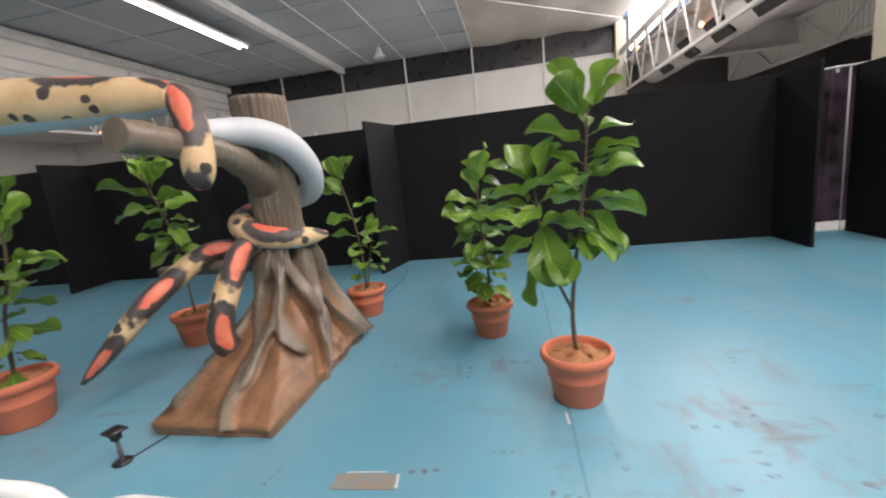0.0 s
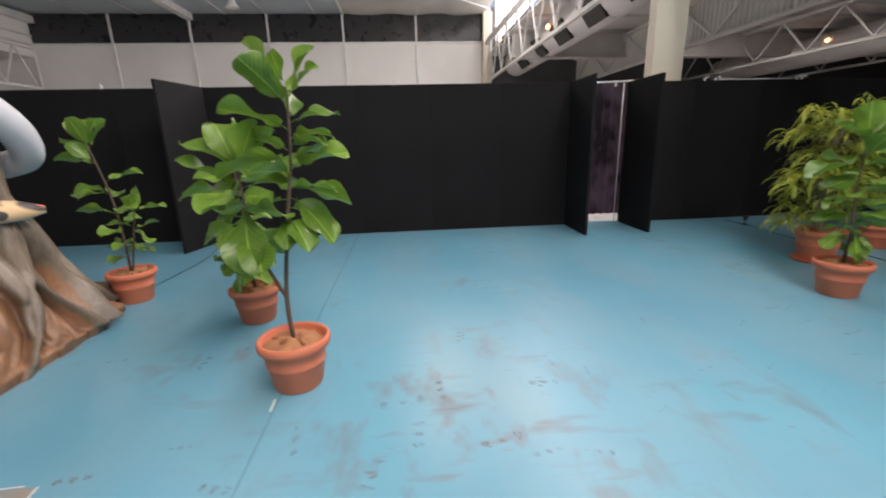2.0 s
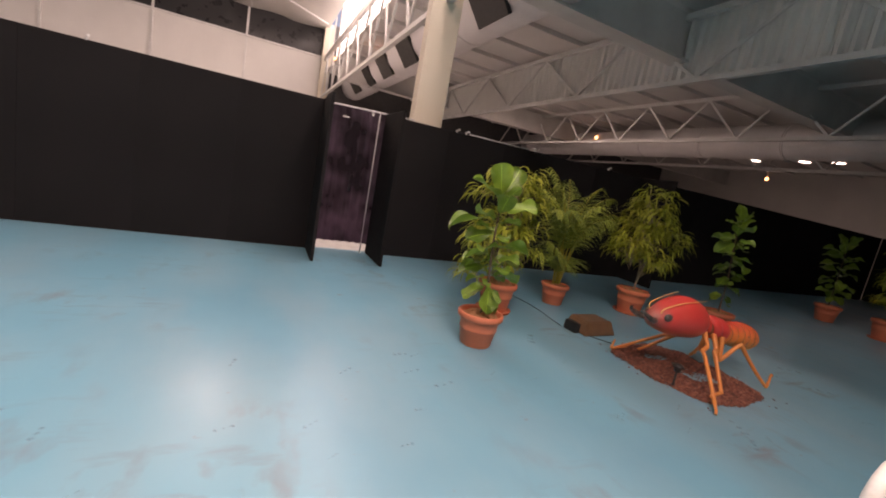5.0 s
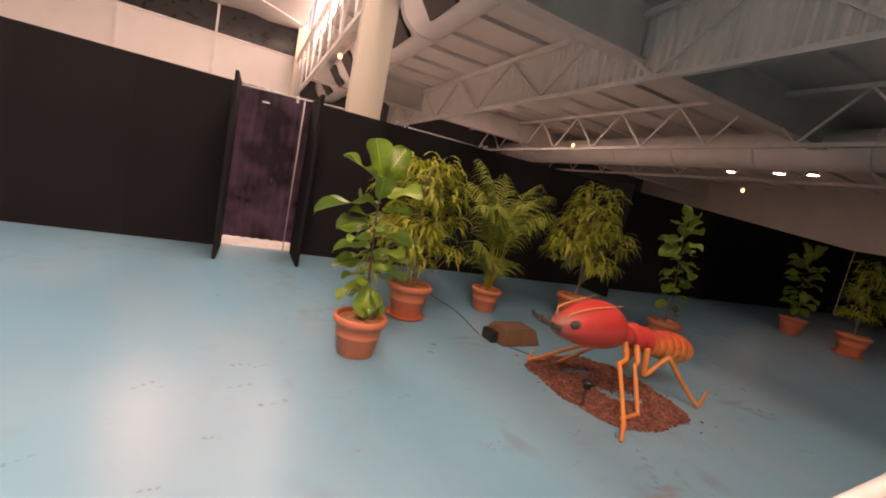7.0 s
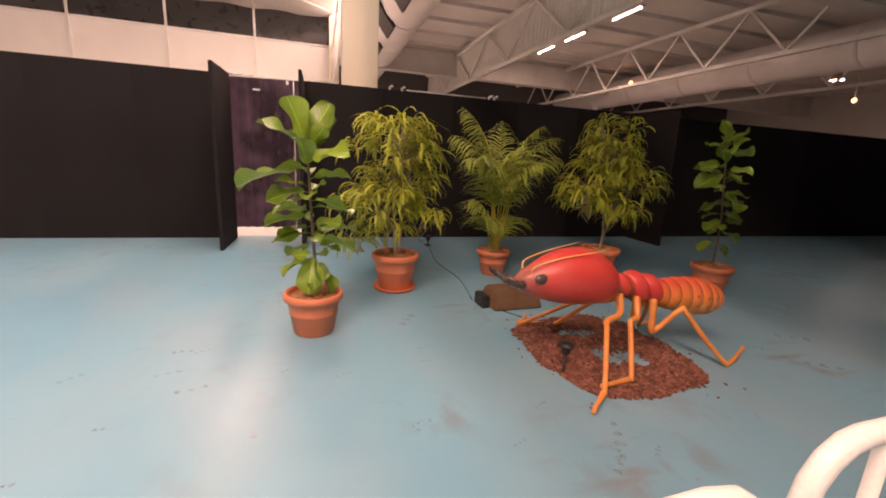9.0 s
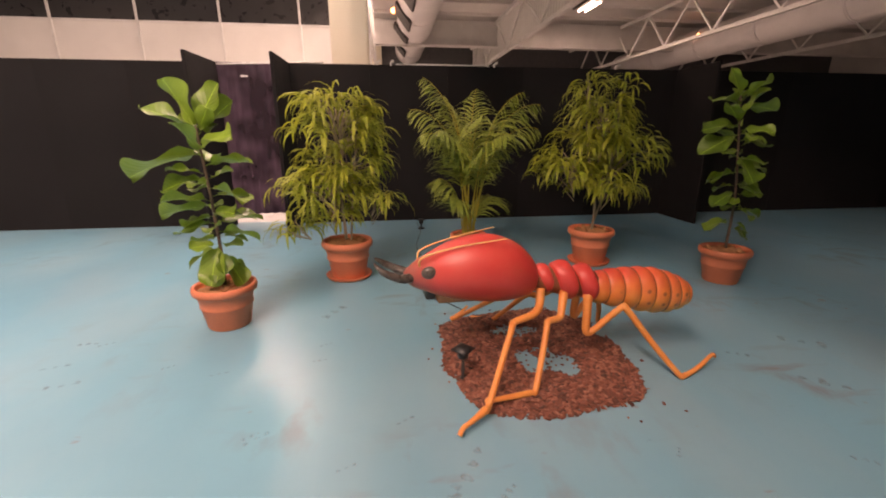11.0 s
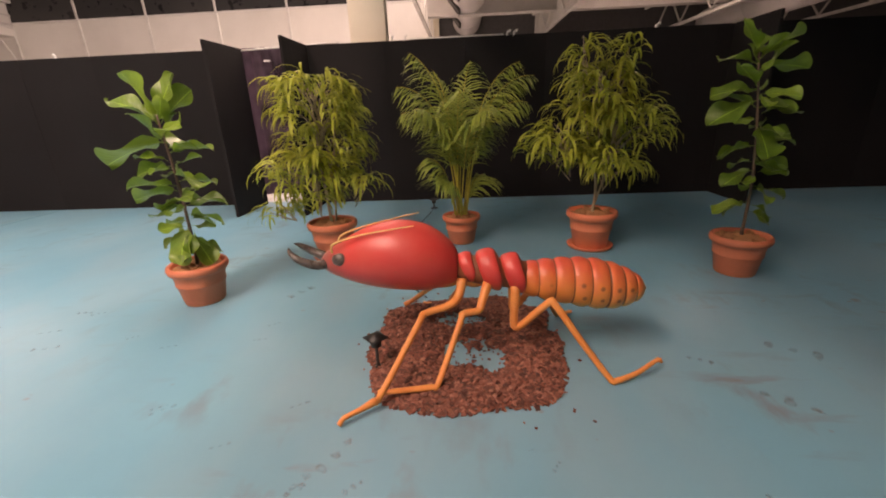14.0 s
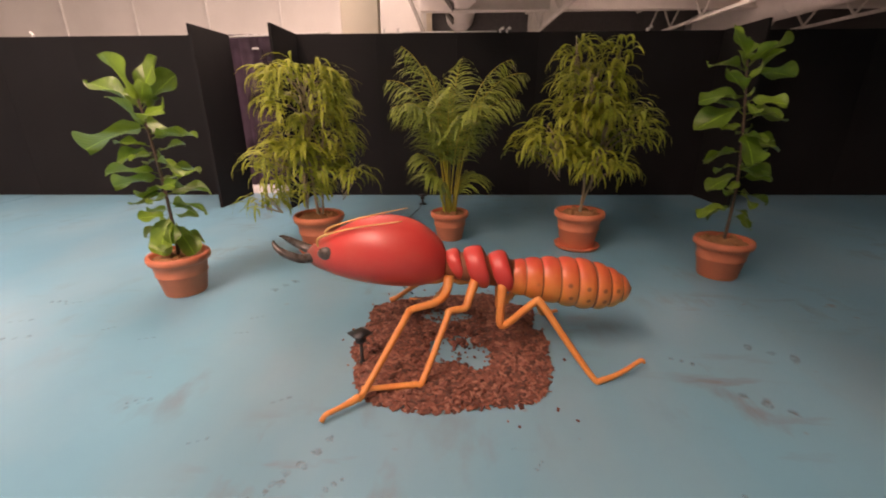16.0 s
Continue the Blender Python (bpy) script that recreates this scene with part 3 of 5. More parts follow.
md = sh.modifiers.new("thick", "SOLIDIFY")
md.thickness = 0.01

# low roof of the east bays
bm = B()
box(bm, XE + 0.12, X1, Y0, Y1, 6.12, 6.2)
for k in range(23):
    y = Y0 + 0.8 + 1.65 * k
    box(bm, XE + 0.12, X1, y - 0.05, y + 0.05, 6.0, 6.12)
solid("ceiling_low_east", bm, "deck", "grey ribbed roof deck of the low bay", "ceiling", "structure")
for y in (7.2, -6.0, 19.5):
    bm = B()
    box(bm, XE + 0.12, X1, y - 0.22, y + 0.22, 4.98, 5.04)
    box(bm, XE + 0.12, X1, y - 0.05, y + 0.05, 5.04, 5.98)
    solid("cross_beam", bm, "grey_steel", "grey steel cross beam under the low roof", "beam", "structure")

# columns
for y0 in (7.85, -6.4):
    solid("column", box(B(), 5.69, 6.28, y0, y0 + 0.25, 0, 6.7, 0.015), "cream", "cream painted square steel column", "column", "structure")
solid("column", box(B(), XE - 0.2, XE + 0.3, Y1 - 0.5, Y1 - 0.12, 0, ROOF, 0.01), "cream", "cream painted column at the end wall", "column", "structure")


def duct(x, z, r, y0, y1, vents, label):
    d = thing("air_duct", label, "air duct", group="air ducts")
    bm_ = B()
    ys = np.linspace(y0, y1, 40)
    tube(bm_, [(x, y, z, r) for y in ys], 28)
    part("duct_tube", bm_, "duct", d)
    for y in np.arange(y0 + 1.0, y1, 3.0):
        b2 = B()
        tube(b2, [(x, y - 0.04, z, r + 0.015), (x, y + 0.04, z, r + 0.015)], 28)
        part("band", b2, "duct", d)
    for y in vents:
        b2 = B()
        box(b2, -0.05, 0.05, -0.62, 0.62, -0.40, 0.40, 0.01)
        o = part("vent", b2, "vent", d)
        o.matrix_local = Matrix.Translation((x - 0.80 * r, y, z - 0.60 * r)) @ Euler((0, radians(-37), 0)).to_matrix().to_4x4()
    return d


duct(7.75, 5.75, 0.72, 3.5, Y1 - 0.2, [11.3 + 2.6 * k for k in range(5)] + [8.7], "large white insulated round duct with black grilles")
duct(20.0, 5.08, 0.62, -10.0, Y1 - 0.3, [], "long white round duct hanging under the low roof")


def strip_light(x, y, z, ln, w, watts):
    s = thing("strip_light", "white fluorescent strip light under the roof", "ceiling light", pose(x, y, z), group="strip lights")
    for k in (-1, 1):
        b2 = B()
        tube(b2, [(0, k * ln * 0.35, 0.09, 0.008), (0, k * ln * 0.35, (6.12 if x > 6 else ROOF) - z, 0.008)], 6, up=(1, 0, 0))
        part("hanger", b2, "white_steel", s)
    part("housing", box(B(), -w / 2, w / 2, -ln / 2, ln / 2, 0.03, 0.10, 0.01), "white_steel", s)
    for k in (-1, 1):
        b2 = B()
        tube(b2, [(k * w * 0.27, -ln / 2 + 0.05, 0.0, 0.025), (k * w * 0.27, ln / 2 - 0.05, 0.0, 0.025)], 8)
        part("tube", b2, "tube", s)
    if watts:
        area_lamp("strip_lamp", pose(x, y, z - 0.06), w, ln, watts, (1.0, 0.97, 0.93))
    return s


for y in (2.0, 14.0):
    strip_light(-11.2, y, ROOF - 0.44, 8.0, 0.6, 130)
# added fitting with no known counterpart, brightens the north end and the floor glare
strip_light(2.26, 15.0, ROOF - 0.19, 5.0, 0.5, 290)
strip_light(3.00, -2.6, ROOF - 0.19, 7.0, 0.9, 670)
for y, watts in ((11.9, 12), (14.6, 40), (16.6, 45)):
    strip_light(14.0, y, 5.87, 1.3, 0.5, watts)
strip_light(-21.0, 15.5, 5.6, 3.0, 0.6, 60)
bm = B()
tube(bm, [(13.55 + 0.05 * noise.noise(Vector((0, k * 0.7, 5))), 11.2 + 0.3 * k, 5.90, 0.07 + 0.05 * abs(noise.noise(Vector((k * 0.9, 0, 2))))) for k in range(20)], 9)
solid("cable_bundle", bm, "black", "lumpy black bundle tied under the low roof beside the lights", "cable bundle")
for x, y in ((26.8, 13.9), (26.8, 11.7), (26.8, 10.4), (27.5, 8.0)):
    hb = thing("high_bay_light", "bright white high bay lamp under the low roof", "ceiling light", pose(x, y, 5.58), group="high bay lights")
    b2 = B()
    lathe(b2, [(0.26, 0.0), (0.27, 0.03), (0.14, 0.22), (0.08, 0.40), (0.03, 0.42), (0.012, 0.54)], 20)
    part("reflector", b2, "grey_steel", hb)
    b2 = B()
    lathe(b2, [(0.22, -0.015), (0.24, -0.005)], 20)
    part("lamp", b2, "highbay", hb)
    area_lamp("high_bay_lamp", pose(x, y, 5.53), 0.45, 0.45, 9, (1.0, 0.95, 0.92))

# ---- black panels of the exhibit ----
PH = 2.44
wp = thing("panel_wall", "black fabric exhibition panels standing in a row", "partition wall", kind="structure")
xs = [4.06 - 1.22 * k for k in range(17)]
bm = B()
box(bm, 0.0004, 1.2196, 0.0, 0.045, 0.002, PH, 0.002)
panel_me = mesh_of("panel", bm, "black_fabric")
for k, x in enumerate([4.06 - 1.22 * (k + 1) for k in range(17)] + [5.07 + 1.22 * k for k in range(16)]):
    o = part("panel", panel_me, "black_fabric", wp)
    o.matrix_local = pose(x, 7.42 + 0.002 * ((k * 7) % 3), 0, 0, 0, 0)
for name, a, b in (("fin", (-2.14, 6.49), (-1.93, 7.40)), ("fin", (4.03, 6.49), (4.05, 7.41)), ("fin", (5.09, 6.49), (5.09, 7.41)), ("fin", (11.42, 6.5), (11.42, 7.41)), ("fin", (-8.37, 6.45), (-8.5, 7.40)), ("fin", (24.5, -3.0), (24.6, 7.40))):
    d = Vector((b[0] - a[0], b[1] - a[1], 0))
    bm = B()
    box(bm, 0, d.length, -0.022, 0.022, 0.004, PH, 0.004)
    solid("partition_panel", bm, "black_fabric", "black fabric panel standing out from the wall", "partition panel", group="standing fins", m=pose(a[0], a[1], 0, 0, 0, math.degrees(math.atan2(d.y, d.x))))

# curtain in the opening, its hem above the floor
bm = B()
n = 60
g = [[bm.verts.new((3.95 + 1.25 * i / n, 7.56 + 0.03 * math.sin(i * 0.9) + 0.012 * math.sin(i * 2.3), 0.15 + 2.31 * j / 6)) for j in range(7)] for i in range(n + 1)]
for i in range(n):
    for j in range(6):
        bm.faces.new((g[i][j], g[i + 1][j], g[i + 1][j + 1], g[i][j + 1])).smooth = True
ct = solid("curtain", bm, "curtain", "dark purple curtain hanging in the doorway", "curtain")
md = ct.modifiers.new("thick", "SOLIDIFY")
md.thickness = 0.004
bm = B()
tube(bm, [(4.0, 7.50, 2.42, 0.014), (5.6, 7.50, 2.47, 0.014)], 8)
solid("curtain_rod", bm, "white_steel", "thin steel rod over the doorway", "rod")
bm = B()
tube(bm, [(4.955, 7.40, 0.0, 0.008), (4.955, 7.40, 2.42, 0.009)], 8)
solid("pole", bm, "grey_steel", "thin white pole beside the doorway", "pole")

for x, z, w, h in ((4.42, 2.26, 0.05, 0.012), (4.86, 2.42, 0.02, 0.05)):
    solid("paper_tag", box(B(), x - w, x + w, 7.505, 7.512, z - h, z + h), "white_steel", "small white paper tag hanging over the doorway", "tag")

# ---- crowd barriers ----


def barrier(x0, y0, x1, y1):
    """A steel crowd barrier: bent outer tube, lower rail, upright bars, two feet."""
    a, b = Vector((x0, y0, 0)), Vector((x1, y1, 0))
    ln = (b - a).length
    t = thing("crowd_barrier", "white painted steel crowd barrier with upright bars", "barrier", pose(x0, y0, 0, 0, 0, math.degrees(math.atan2(b.y - a.y, b.x - a.x))), group="crowd barriers")
    r, c, top = 0.020, 0.12, 1.013 - 0.020
    arc = [(math.sin(q), math.cos(q)) for q in (0, 0.4, 0.8, 1.2, math.pi / 2)]
    pts = [(0, 0, 0.2, r), (0, 0, top - c, r)] + [(c - c * co, 0, top - c + c * si, r) for si, co in arc[1:]]
    pts += [(ln - c + c * si, 0, top - c + c * co, r) for si, co in arc] + [(ln, 0, 0.2, r)]
    bm_ = B()
    tube(bm_, pts, 12, up=(0, 1, 0))
    part("frame", bm_, "rail", t, smooth=True)
    bm_ = B()
    tube(bm_, [(0, 0, 0.22, 0.017), (ln, 0, 0.22, 0.017)], 10)
    part("lower_rail", bm_, "rail", t)
    bm_ = B()
    tube(bm_, [(0, 0, 0.22, 0.014), (0, 0, top, 0.014)], 8, up=(1, 0, 0))
    bar = mesh_of("bar", bm_, "rail")
    for k in range(1, 12):
        part("bar", bar, "rail", t).location = (ln * k / 12, 0, 0)
    for x in (0.25, ln - 0.25):
        bm_ = B()
        tube(bm_, [(x, -0.26, 0.015, 0.015), (x, -0.2, 0.03, 0.015), (x, 0, 0.21, 0.017), (x, 0.2, 0.03, 0.015), (x, 0.26, 0.015, 0.015)], 8, up=(1, 0, 0))
        part("foot", bm_, "rail", t)
    return t


for q in ((-3.08, 0.84, -0.80, 0.77), (-0.76, 0.76, 1.50, 0.645), (1.54, 0.645, 3.90, 0.572), (4.64, 0.695, 5.96, 0.755), (6.12, 0.80, 8.36, 0.85), (8.40, 0.85, 10.68, 0.85)):
    barrier(*q)


# ---- small fittings on the walls and roof ----


def clamp_light(x, z):
    t = thing("clamp_light", "small pale clamp spotlight on the panel top", "spotlight", pose(x, 7.43, z), group="clamp lights")
    bm_ = B()
    box(bm_, -0.013, 0.013, -0.02, 0.02, -0.02, 0.03, 0.003)
    part("clamp", bm_, "grey_steel", t)
    bm_ = B()
    tube(bm_, [(0.008, -0.012, 0.03, 0.010), (0.03, -0.04, 0.036, 0.018), (0.036, -0.055, 0.036, 0.020)], 10)
    part("lamp_head", bm_, "white_steel", t)


for x in (6.42, 6.62, 8.15, 8.25, 1.05, -3.4, 10.3):
    clamp_light(x, 2.45)
bm = B()
tube(bm, [(6.7, 7.445, 2.452, 0.011), (8.1, 7.445, 2.452, 0.011)], 6)
solid("pipe", bm, "white_steel", "thin steel pipe lying along the panel tops", "pipe")


def bulb_light(x, y, z, stem=0.30):
    t = thing("warning_lamp", "small warm glowing lamp on a short stem", "lamp", pose(x, y, z), group="small warm lamps")
    bm_ = B()
    lathe(bm_, [(0.03, 0.0), (0.075, 0.05), (0.085, 0.10), (0.06, 0.16), (0.02, 0.18)], 14)
    part("bulb", bm_, "bulb", t)
    bm_ = B()
    lathe(bm_, [(0.02, 0.17), (0.02, stem)], 8)
    part("stem", bm_, "grey_steel", t)


bulb_light(-19.0, 17.4, 4.95, 1.25)
bulb_light(6.15, 22.0, 6.2)
bulb_light(6.85, 17.0, 5.55)
bulb_light(19.4, 17.8, 5.2)
bulb_light(27.0, 13.2, 4.6, 1.52)
pd = thing("pendant_light", "grey bell-shaped pendant lamp under the high roof", "ceiling light", pose(-6.1, 21.4, ROOF - 0.75))
bm = B()
lathe(bm, [(0.30, 0.0), (0.30, 0.03), (0.16, 0.22), (0.10, 0.45), (0.05, 0.47)], 20)
part("shade", bm, "white_steel", pd)
bm = B()
lathe(bm, [(0.015, 0.46), (0.015, 0.75)], 8)
part("stem", bm, "grey_steel", pd)

# ---- plants ----


def pot_mesh(scale, r_top=0.225):
    """Terracotta pot with a rolled rim and two bands, hollow at the top."""
    bm_ = B()
    s = scale
    lathe(bm_, [(0.155 * s, 0.0), (0.163 * s, 0.012), (0.190 * s, 0.17 * s), (0.199 * s, 0.18 * s), (0.200 * s, 0.195 * s), (0.196 * s, 0.205 * s),
                (0.208 * s, 0.275 * s), (0.215 * s, 0.282 * s), (0.222 * s, 0.285 * s), (0.238 * s, 0.300 * s), (0.243 * s, 0.325 * s), (0.238 * s, 0.350 * s),
                (0.228 * s, 0.358 * s), (0.214 * s, 0.355 * s), (0.206 * s, 0.335 * s), (0.202 * s, 0.27 * s)], 36)
    return bm_


def soil_mesh(scale, seed):
    bm_ = B()
    rnd = random.Random(seed)
    c = bm_.verts.new((0, 0, 0.335 * scale))
    rings = []
    for j in range(1, 6):
        r = 0.205 * scale * j / 5
        rings.append([bm_.verts.new((r * math.cos(q), r * math.sin(q), (0.345 - 0.035 * (j / 5) ** 2 + 0.06 * noise.noise(Vector((r * 18 * math.cos(q), r * 18 * math.sin(q), seed)))) * scale)) for q in (2 * math.pi * k / 24 for k in range(24))])
    for k in range(24):
        bm_.faces.new((c, rings[0][k], rings[0][(k + 1) % 24])).smooth = True
        for a, b in zip(rings, rings[1:]):
            bm_.faces.new((a[k], b[k], b[(k + 1) % 24], a[(k + 1) % 24])).smooth = True
    for j in range(10):
        q, r = rnd.uniform(0, 6.28), rnd.uniform(0.02, 0.15) * scale
        m_ = Matrix.Translation((r * math.cos(q), r * math.sin(q), 0.335 * scale)) @ Euler((rnd.random(), rnd.random(), rnd.random() * 6)).to_matrix().to_4x4() @ Matrix.Diagonal((1, 0.7, 0.45, 1))
        bmesh.ops.create_icosphere(bm_, subdivisions=2, radius=rnd.uniform(0.03, 0.055) * scale, matrix=m_)
    return bm_


def leaf_mesh(ln, wd, bend, seed, shape="fiddle", nu=4, nv=10, wave=0.02):
    """A leaf along +y from the origin, face up, with a keeled midrib and a wavy edge."""
    bm_ = B()
    uvl = bm_.loops.layers.uv.verify()
    rnd = random.Random(seed)
    ph = rnd.uniform(0, 6)
    rows = []
    for j in range(nv + 1):
        t = math.sin(0.5 * math.pi * j / nv) ** 0.9
        if shape == "fiddle":
            if t < 0.66:
                q = t / 0.66
                w = wd * (0.30 * min(1.0, q * 9) + 0.70 * (q * q * (3 - 2 * q)) ** 0.75)
            else:
                w = wd * (0.12 + 0.88 * math.sqrt(max(0.0, 1 - ((t - 0.66) / 0.34) ** 2.3)))
        else:
            w = wd * (0.05 + math.sin(math.pi * t ** 0.75) ** 0.8)
        a = bend * t
        y = ln * (math.sin(a) / bend if abs(bend) > 1e-3 else t)
        z = -ln * ((1 - math.cos(a)) / bend if abs(bend) > 1e-3 else 0)
        row = []
        for i in range(nu + 1):
            s = 2 * i / nu - 1
            zz = z + 0.16 * w * s * s + wave * s * s * math.sin(8 * t + ph + (2.0 if s > 0 else 0))
            row.append(bm_.verts.new((0.5 * w * s, y, zz)))
        rows.append(row)
    for j in range(nv):
        for i in range(nu):
            f = bm_.faces.new((rows[j][i], rows[j][i + 1], rows[j + 1][i + 1], rows[j + 1][i]))
            f.smooth = True
            for lp, (a, b) in zip(f.loops, ((i, j), (i + 1, j), (i + 1, j + 1), (i, j + 1))):
                lp[uvl].uv = (a / nu, b / nv)
    if shape == "fiddle":
        tube(bm_, [(0, -0.05, -0.012, 0.0035), (0, 0.0, 0.0, 0.003), (0, ln * 0.25, 0.002 - ln * 0.25 * bend * 0.12, 0.002)], 5)
    return bm_


FIG_LEAVES = [mesh_of("leaf", leaf_mesh(0.365, 0.245, b, s, wave=0.034, nu=6, nv=16), "fig") for s, b in enumerate((0.10, 0.30, 0.55, 0.20, 0.70, 0.40))]


def potted(name, label, x, y, scale, seed, group, turn=0.0, saucer=False, soil_label="brown coir mulch"):
    p = thing(name, label, "potted plant", pose(x, y, 0.02 if saucer else 0.0, 0, 0, turn), group=group)
    pot = part("pot", pot_mesh(scale), "terracotta", p, "terracotta pot with rolled rim")
    part("soil", soil_mesh(scale, seed), "coir", pot, soil_label)
    if saucer:
        bm_ = B()
        lathe(bm_, [(0.18 * scale, -0.02), (0.205 * scale, -0.015), (0.222 * scale, 0.018), (0.214 * scale, 0.02), (0.195 * scale, 0.0)], 32)
        part("saucer", bm_, "terracotta", p, "terracotta saucer")
    return p


def place_leaf(p, c, az, pitch, roll, s, which):
    """One leaf at c, pointing towards az and raised by pitch."""
    o = part("leaf", FIG_LEAVES[which], "fig", p)
    o.matrix_local = Matrix.Translation(c) @ Euler((0, 0, radians(az - 90))).to_matrix().to_4x4() @ Euler((radians(pitch), radians(roll), 0)).to_matrix().to_4x4() @ Matrix.Translation((0, 0.045, 0)) @ Matrix.Diagonal((s, s, s, 1))


def fig(x, y, stems, n, zmin, seed, scale=1.0, size=1.0, turn=0.0, label="fiddle leaf fig in a terracotta pot on the blue floor", low=0.70, main=()):
    """stems: lists of (x, y, z, radius) from the soil up; n leaves spiral up the part above zmin.
    main: the large leaves (stem, height, direction, pitch, size)."""
    rnd = random.Random(seed)
    p = potted("fiddle_leaf_fig", label, x, y, scale, seed, "potted figs", turn)
    curves = []
    for si, st in enumerate(stems):
        bm_ = B()
        tube(bm_, spline(st, 5), 7)
        part("stem", bm_, "bark", p, smooth=True)
        cur = spline([q[:3] for q in st], 24)
        curves.append(cur)
        cand = [c for c in cur if c[2] >= zmin]
        k = n if isinstance(n, int) else n[si]
        ang = rnd.uniform(0, 360)
        for j in range(k):
            f = min(1.0, max(0.0, (j + rnd.uniform(-0.6, 0.6)) / max(1, k - 1)))
            c = cand[min(len(cand) - 1, int(f * (len(cand) - 1)))]
            ang += 137.5 + rnd.uniform(-22, 22)
            pitch = -22 + 52 * f + rnd.uniform(-18, 18)
            if f > 0.80:
                pitch = rnd.uniform(50, 78)
            s = size * rnd.uniform(0.62, 1.08) * (low + (1.08 - low) * min(1.0, f * 1.4)) * (0.84 if f > 0.80 else 1.0)
            place_leaf(p, c, ang, pitch, rnd.uniform(-36, 36), s, rnd.randrange(6) if f < 0.80 else rnd.choice((0, 3, 1)))
    for si, z, az, pitch, s in main:
        c = min(curves[si], key=lambda q: abs(q[2] - z))
        place_leaf(p, c, az + rnd.uniform(-14, 14), pitch + rnd.uniform(-8, 8), rnd.uniform(-38, 38), s * rnd.uniform(0.80, 0.92), rnd.choice((1, 2, 3, 5)) if pitch < 45 else rnd.choice((0, 3)))
    return p


fig(-3.70, 2.46, [[(0, 0, 0.3, 0.016), (0.08, 0, 0.8, 0.013), (0.22, 0.02, 1.2, 0.011), (0.32, 0, 1.60, 0.007)]], 30, 0.42, 11, 1.05, 0.95)
fig(-3.40, 3.92, [[(0, 0, 0.3, 0.013), (-0.02, 0, 0.8, 0.012), (-0.12, 0.03, 1.3, 0.010), (-0.28, 0, 1.85, 0.007)]], 25, 1.0, 12, 1.0, 1.05)
fig(-1.69, 4.59, [[(0, 0, 0.3, 0.014), (0.0, 0, 0.7, 0.012), (-0.05, 0.03, 1.1, 0.010), (-0.14, 0, 1.60, 0.006)], [(0.02, 0, 0.32, 0.010), (0.07, 0.02, 0.6, 0.008), (0.16, 0, 0.95, 0.005)]], (13, 8), 0.48, 13, 0.92, 0.80,
    main=((0, 1.50, 190, 35, 0.9), (0, 1.55, 120, 62, 1.0), (0, 1.55, 20, 60, 0.9), (0, 1.40, 185, 25, 0.95), (0, 1.15, 180, 5, 0.85), (1, 0.95, 20, 15, 0.8), (1, 0.75, -10, -25, 0.8)))
fig(-0.22, 3.885, [[(0, 0, 0.3, 0.013), (0.01, 0, 0.7, 0.012), (-0.03, 0.02, 1.1, 0.010), (-0.02, 0, 1.45, 0.006)], [(-0.02, 0.03, 0.32, 0.008), (-0.10, 0.04, 0.6, 0.007), (-0.15, 0.05, 0.85, 0.004)]], (28, 11), 0.48, 14, 0.90, 0.90)
fig(0.40, 2.775, [[(0, 0, 0.3, 0.015), (-0.01, 0, 0.62, 0.014), (0.05, 0.01, 1.1, 0.011), (0.10, 0.03, 1.42, 0.009), (0.13, 0.02, 1.84, 0.006)],
                 [(-0.01, 0, 0.60, 0.012), (-0.10, -0.01, 0.82, 0.010), (-0.17, 0, 1.10, 0.008), (-0.20, 0.01, 1.40, 0.005)]], (13, 10), 1.05, 15, 0.95, 0.85,
    label="tall forked fiddle leaf fig in a terracotta pot", low=0.95,
    main=((0, 1.84, 80, 82, 0.55), (0, 1.74, 185, 66, 1.10), (0, 1.78, 30, 60, 0.85), (0, 1.66, 15, 12, 0.75), (0, 1.62, 190, 14, 1.05), (0, 1.54, -35, 5, 0.80), (0, 1.42, 3, 12, 1.0), (0, 1.45, 200, -4, 1.15),
          (0, 1.30, 5, -12, 1.0), (0, 1.24, -20, -38, 1.15), (0, 1.12, -50, -22, 0.85), (0, 1.32, 110, 0, 0.9), (1, 1.40, 170, 32, 0.95), (1, 1.42, 20, 58, 0.90), (1, 1.28, 190, 6, 0.95), (1, 1.18, -95, -52, 1.20), (1, 0.95, 215, -62, 0.90)))
fig(5.28, 3.645, [[(0, 0, 0.3, 0.015), (0.01, 0, 0.6, 0.013), (-0.01, 0.02, 1.0, 0.011), (-0.03, 0, 1.48, 0.007)]], 26, 0.50, 16, 0.94, 0.74, label="leafy fiddle leaf fig leaning in a terracotta pot", low=0.70,
    main=((0, 1.42, 182, 38, 1.15), (0, 1.44, 240, 68, 1.0), (0, 1.46, 60, 70, 0.95), (0, 1.42, 5, 52, 0.95), (0, 1.34, -15, 30, 0.95), (0, 1.30, 188, -6, 1.45), (0, 1.22, 10, 4, 0.85), (0, 1.12, 200, 2, 0.95),
          (0, 1.05, -15, -12, 1.05), (0, 0.92, 180, 2, 0.95), (0, 0.86, 0, 0, 0.95), (0, 0.74, 8, 2, 0.85), (0, 0.80, 165, -6, 0.85), (0, 0.62, 195, -30, 0.75), (0, 0.66, -85, -52, 0.95), (0, 0.58, -35, -62, 0.85)))
